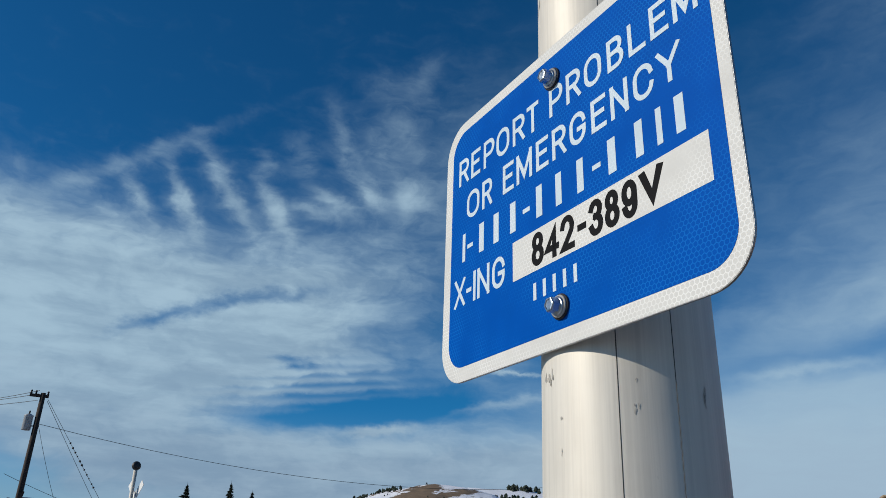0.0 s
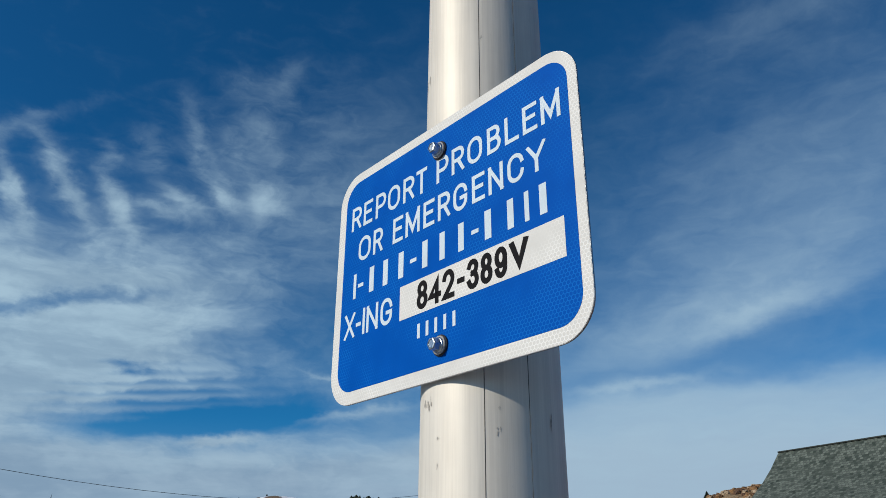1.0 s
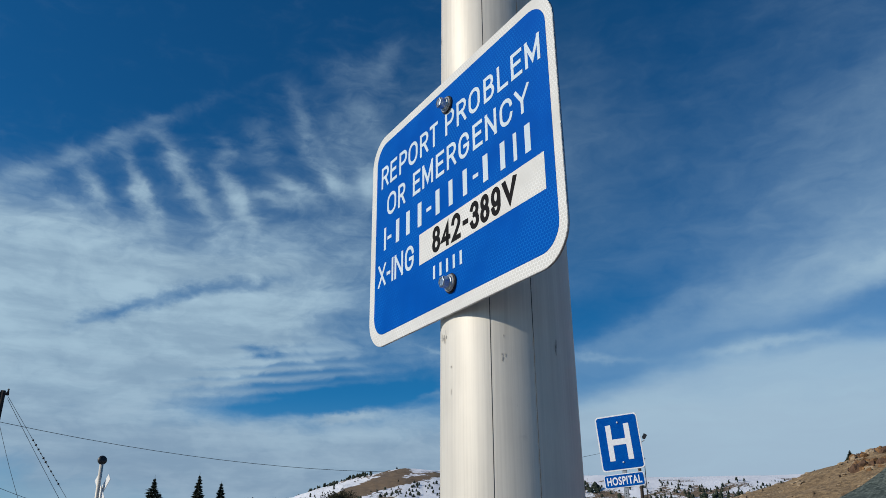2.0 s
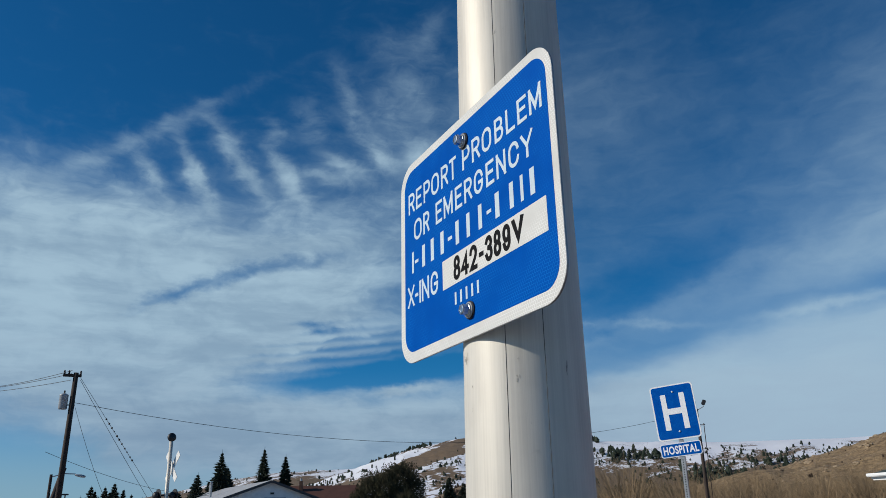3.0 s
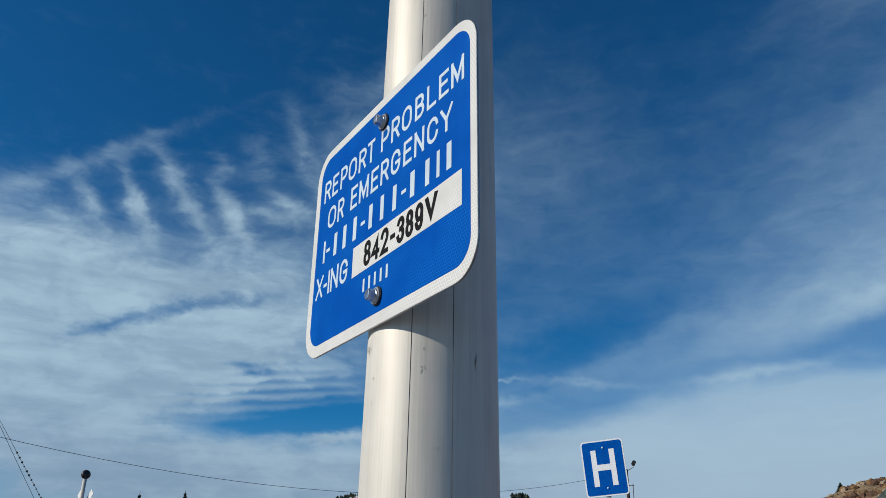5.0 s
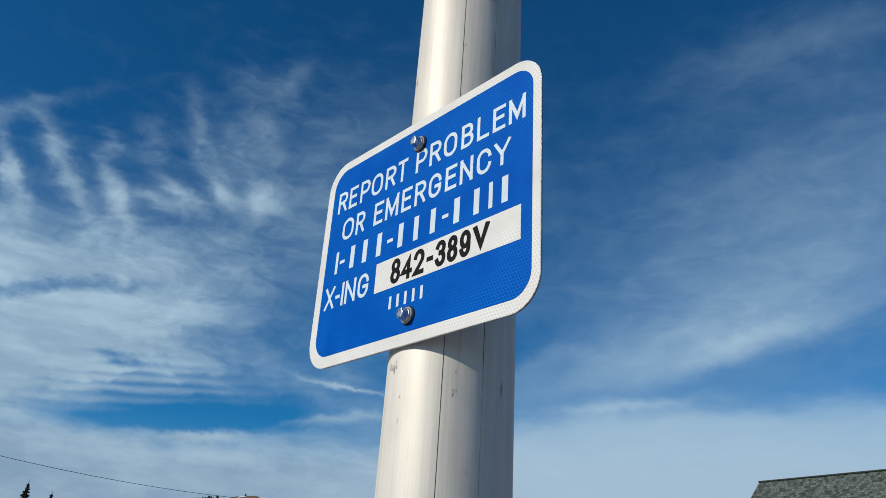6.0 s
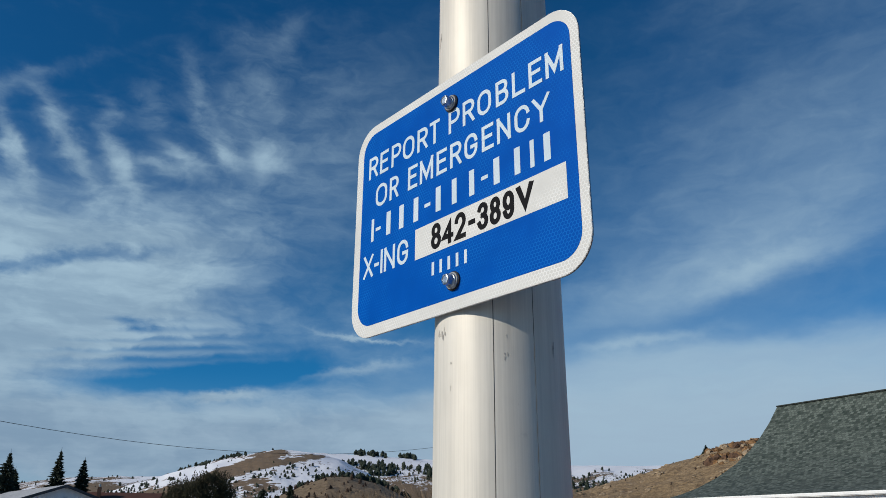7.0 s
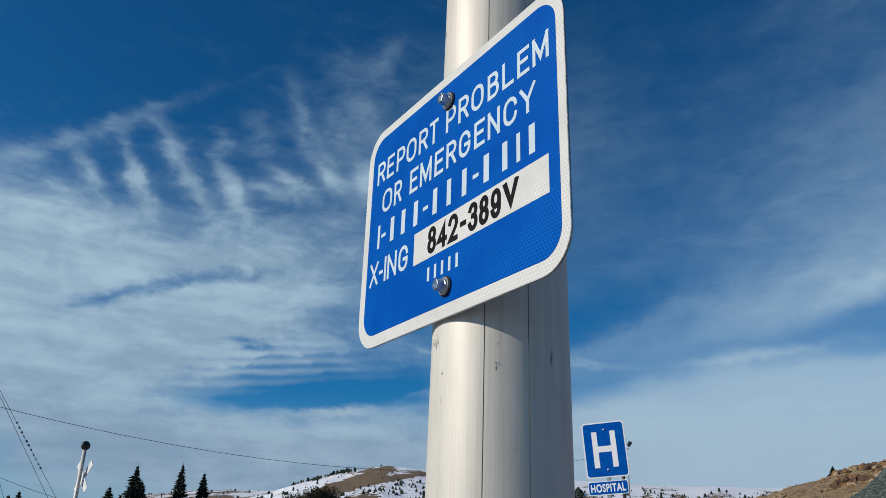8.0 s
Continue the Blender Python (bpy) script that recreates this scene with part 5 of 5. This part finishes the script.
build_brush("willow_brush", 1000, 29, 58.5, 60, 120, 3.2, 5.4, 201, "tangle of bare brown willow brush", TWIGS)
build_brush("far_brush", 520, 38, 62, 115, 210, 3.5, 6.5, 202, "thicket of bare grey-brown brush", GREY_TWIGS)
build_brush("tall_brush", 60, 34, 40, 60, 80, 4.5, 5.5, 203, "tall reddish-brown bare willows behind the depot", TWIGS)
build_brush("west_brush", 200, 83, 97, 90, 140, 1.4, 2.4, 204, "dark bare brush behind the spruces", DARK_TWIGS)


# ---- small things near the water department ----
def build_cabinet():
    root = thing("signal_cabinet", place(85.25, 42, -0.4), "pale grey metal signal cabinet with a shallow cap", "cabinet", turn=85.25 + 18)
    part("body", box(-0.33, -0.30, 0.1, 0.33, 0.30, 2.15, 0.02), CABINET_PAINT, root)
    part("cap", box(-0.38, -0.35, 2.153, 0.38, 0.35, 2.27, 0.03), CABINET_PAINT, root)
    d = part("door", box(-0.28, -0.325, 0.25, 0.28, -0.303, 2.0, 0.008), CABINET_PAINT, root)
    part("handle", box(0.18, -0.36, 1.1, 0.22, -0.328, 1.3, 0.006), GALVANISED, d)
    part("plinth", box(-0.5, -0.45, -0.02, 0.5, 0.45, 0.097), TRIM_GREY, root)
    part("vent", tube((0.1, 0, 2.27), (0.1, 0, 2.55), 0.05, n=8), GALVANISED, root)


build_cabinet()


def bollard(az, dist, tall):
    root = thing("bollard", place(az, dist, -0.4), "yellow painted steel bollard", "bollard", group="yellow bollards")
    part("tube", lathe([(0.08, 0), (0.08, tall - 0.05), (0.06, tall), (0.02, tall + 0.02)], 16), YELLOW, root, smooth=True)


bollard(84.45, 44, 1.25)
bollard(82.4, 44, 1.0)


def bent_pipe(az, tall):
    root = thing("vent_standpipe", place(az, 40, -0.4), "yellow bent standpipe beside the signal cabinet", "pipe", turn=az, group="yellow standpipes")
    bm = bmesh.new()
    pts = [Vector((0, 0, 0)), Vector((0, 0, tall - 0.12))] + [Vector((0.14 - 0.14 * math.cos(radians(a)), 0, tall - 0.12 + 0.12 * math.sin(radians(a)))) for a in range(20, 181, 20)] + [Vector((0.28, 0, tall - 0.3))]
    rings = []
    for i, p in enumerate(pts):
        d = (pts[min(i + 1, len(pts) - 1)] - pts[max(i - 1, 0)]).normalized()
        across, other = Vector((0, 1, 0)), d.cross(Vector((0, 1, 0)))
        rings.append([bm.verts.new(p + 0.042 * (across * math.cos(k * math.pi / 5) + other * math.sin(k * math.pi / 5))) for k in range(10)])
    for lo, hi in zip(rings, rings[1:]):
        for k in range(10):
            bm.faces.new((lo[k], lo[(k + 1) % 10], hi[(k + 1) % 10], hi[k]))
    bmesh.ops.recalc_face_normals(bm, faces=bm.faces)
    part("pipe", bm, YELLOW, root, smooth=True)
    part("flange", lathe([(0.11, 0.0), (0.11, 0.03), (0.06, 0.05)], 16), YELLOW, root)


bent_pipe(87.05, 1.65)
bent_pipe(86.45, 1.45)


def build_yard_light():
    root = thing("yard_light", place(89.0, 72, -0.4), "slim dark pole with a small square lamp", "street lamp", turn=89.0)
    part("pole", tube((0, 0, 0), (0, 0, 4.2), 0.06, 0.05, 10), DARK_WOOD, root)
    part("head", box(-0.25, -0.12, 4.2, 0.25, 0.12, 4.32, 0.02), PAINT_BLACK, root)


build_yard_light()
simple_house("brown_shed", 89.6, 92, 3.2, 1.9, 2.6, 6.0, 89.6, DOOR_BROWN, ROOF_METAL, "low brown shed behind the poles")


def build_rail():
    root = thing("pipe_rail", place(83.0, 44, -0.4), "low yellow pipe rail by the cabinet", "rail", turn=83.0)
    part("bar", tube((-0.6, 0, 0.75), (1.3, 0, 0.75), 0.03, n=8), YELLOW, root)
    for x in (-0.6, 1.3):
        part("post", tube((x, 0, 0), (x, 0, 0.78), 0.035, n=8), YELLOW, root)


build_rail()


def vehicle(name, az, dist, turn, paint, label, pickup):
    root = thing(name, place(az, dist, -0.4), label, "car", turn=turn)
    side = [(-2.6, 0.45), (-2.55, 0.95), (-0.35, 1.02), (0.1, 1.02), (0.55, 1.08), (2.3, 0.98), (2.6, 0.85), (2.65, 0.45)]
    part("body", slab(side, -0.9, 0.9), paint, root)
    cab = [(-0.45, 1.03), (-0.3, 1.68), (0.7, 1.72), (1.35, 1.07)] if pickup else [(-2.3, 1.0), (-1.7, 1.55), (0.4, 1.6), (1.3, 1.07)]
    part("cab", slab(cab, -0.78, 0.78), paint, root)
    for s in (-1, 1):
        lo = [(x * 0.9 + 0.03, 1.1 + (z - 1.05) * 0.8) for x, z in cab]
        part("side_window", slab(lo, s * 0.785 - 0.003, s * 0.785 + 0.003), GLASS_DARK, root)
        for x in (-1.65, 1.75):
            tyre = part("wheel", tube((x, s * 0.72, 0.38), (x, s * 0.94, 0.38), 0.38, n=20), RUBBER, root)
            part("rim", tube((x, s * 0.90, 0.38), (x, s * 0.955, 0.38), 0.22, n=16), GALVANISED, tyre)
    part("bumper", box(2.62, -0.85, 0.42, 2.75, 0.85, 0.62, 0.03), GALVANISED, root)
    (xa, za), (xb, zb) = cab[2], cab[3]
    glass = slab([(xa + 0.1, za - 0.1), (xb - 0.06, zb + 0.06), (xb + 0.0, zb + 0.1), (xa + 0.16, za - 0.07)], -0.68, 0.68)
    part("windshield", glass, GLASS_DARK, root)
    (xa, za), (xb, zb) = cab[1], cab[0]
    part("rear_window", slab([(xa - 0.04, za - 0.08), (xb - 0.01, zb + 0.1), (xb - 0.05, zb + 0.12), (xa - 0.08, za - 0.06)], -0.62, 0.62), GLASS_DARK, root)
    if pickup:
        part("light_bar", box(0.05, -0.5, 1.73, 0.35, 0.5, 1.84, 0.02), PAINT_BLACK, root)


vehicle("pickup_truck", 75.6, 66, 75.6 + 78, PAINT_WHITE, "white pickup truck parked by the white building", True)
vehicle("parked_car", 69.7, 64, 69.7 + 84, PAINT_WHITE, "white parked car beside the white building", False)


def build_snow_pile():
    bm = bmesh.new()
    bmesh.ops.create_icosphere(bm, subdivisions=4, radius=1.0)
    for v in bm.verts:
        n = noise.fractal(v.co * 2.0, 0.8, 2.0, 4)
        v.co = Vector((v.co.x * 2.0, v.co.y * 1.1, max(-0.1, v.co.z) * 1.35)) * (1 + 0.3 * n)
    pile = alone("snow_pile", bm, SNOW, "ploughed heap of lumpy old snow", "snow", smooth=True)
    pile.matrix_world = pose(*place(79.2, 62, -0.75))


build_snow_pile()


# ---- depot details ----
def ring(cx, cz, r0, r1, y0, y1, a0=0, a1=180, n=24):
    outer = [(cx + r1 * math.cos(radians(a0 + (a1 - a0) * k / n)), cz + r1 * math.sin(radians(a0 + (a1 - a0) * k / n))) for k in range(n + 1)]
    inner = [(cx + r0 * math.cos(radians(a1 + (a0 - a1) * k / n)), cz + r0 * math.sin(radians(a1 + (a0 - a1) * k / n))) for k in range(n + 1)]
    return slab(outer + inner, y0, y1)


def depot_details(root):
    g0 = 0.3
    y = 20.2
    cx, cz, r = -12.7, 0.72 + g0, 1.32
    stones = part("stone_arch", ring(cx, cz, r + 0.10, r + 0.36, y - 0.06, y - 0.003, 0, 180, 30), TRIM_GREY, root, "grey stone arch round the window")
    for k in range(13):
        a0, a1 = 180 * k / 13 + 0.8, 180 * (k + 1) / 13 - 0.8
        part("stone", ring(cx, cz, r + 0.11, r + 0.37 + 0.05 * (k % 2), y - 0.09, y - 0.062, a0, a1, 4), TRIM_GREY, stones)
    win = part("arched_window", ring(cx, cz, 0.01, r, y - 0.03, y - 0.004, 0, 180, 30), PAINT_WHITE, root, "white arched window panel")
    part("frame", ring(cx, cz, r, r + 0.095, y - 0.10, y - 0.004, 0, 180, 30), PAINT_WHITE, win)
    part("sill", box(cx - r - 0.1, y - 0.12, cz - 0.1, cx + r + 0.1, y - 0.003, cz - 0.003), PAINT_WHITE, win)
    sash = part("window", box(-16.75, y - 0.03, 1.0 + g0, -15.95, y - 0.003, 2.0 + g0), GLASS_DARK, root, "dark sash window in a white frame")
    bm = bmesh.new()
    for x0, z0, x1, z1 in ((-16.83, 0.95, -16.75, 2.02), (-15.95, 0.95, -15.87, 2.02), (-16.40, 1.0, -16.34, 2.0), (-16.75, 1.72, -15.95, 1.77)):
        box(x0, y - 0.07, z0 + g0, x1, y - 0.032, z1 + g0, bm=bm)
    part("frame", bm, PAINT_WHITE, sash)
    part("corner_trim", box(-15.86, y - 0.04, 0, -15.6, y - 0.003, 2.0 + g0), TRIM_GREY, root)
    part("corner_trim", box(-18.12, y - 0.04, 0, -17.95, y - 0.003, 2.0 + g0), TRIM_GREY, root)


depot_details(bpy.data.objects["depot"])


def build_depot_board():
    at = pose(0.5, -0.35, -0.3, 0, 0, -10) @ Matrix.Translation((-17.15, 18.9, 0))
    root = thing("notice_board", (0, 0, 0), "white board with a round red emblem in front of the depot", "sign")
    root.matrix_world = at
    part("panel", box(-1.12, 0, 1.2, 1.12, 0.06, 2.34, 0.01), PAINT_WHITE, root)
    red = plain("red_ink", (0.45, 0.02, 0.03), 0.5)
    part("emblem", ring(-0.12, 2.06, 0.13, 0.17, -0.012, -0.003, 0, 359, 32), red, root, "round red emblem")
    part("emblem_bar", box(-0.22, -0.012, 2.03, -0.02, -0.003, 2.09), red, root)
    for x in (-0.9, 0.9):
        part("post", box(x - 0.05, 0.063, 0, x + 0.05, 0.16, 2.3), PAINT_WHITE, root)


build_depot_board()
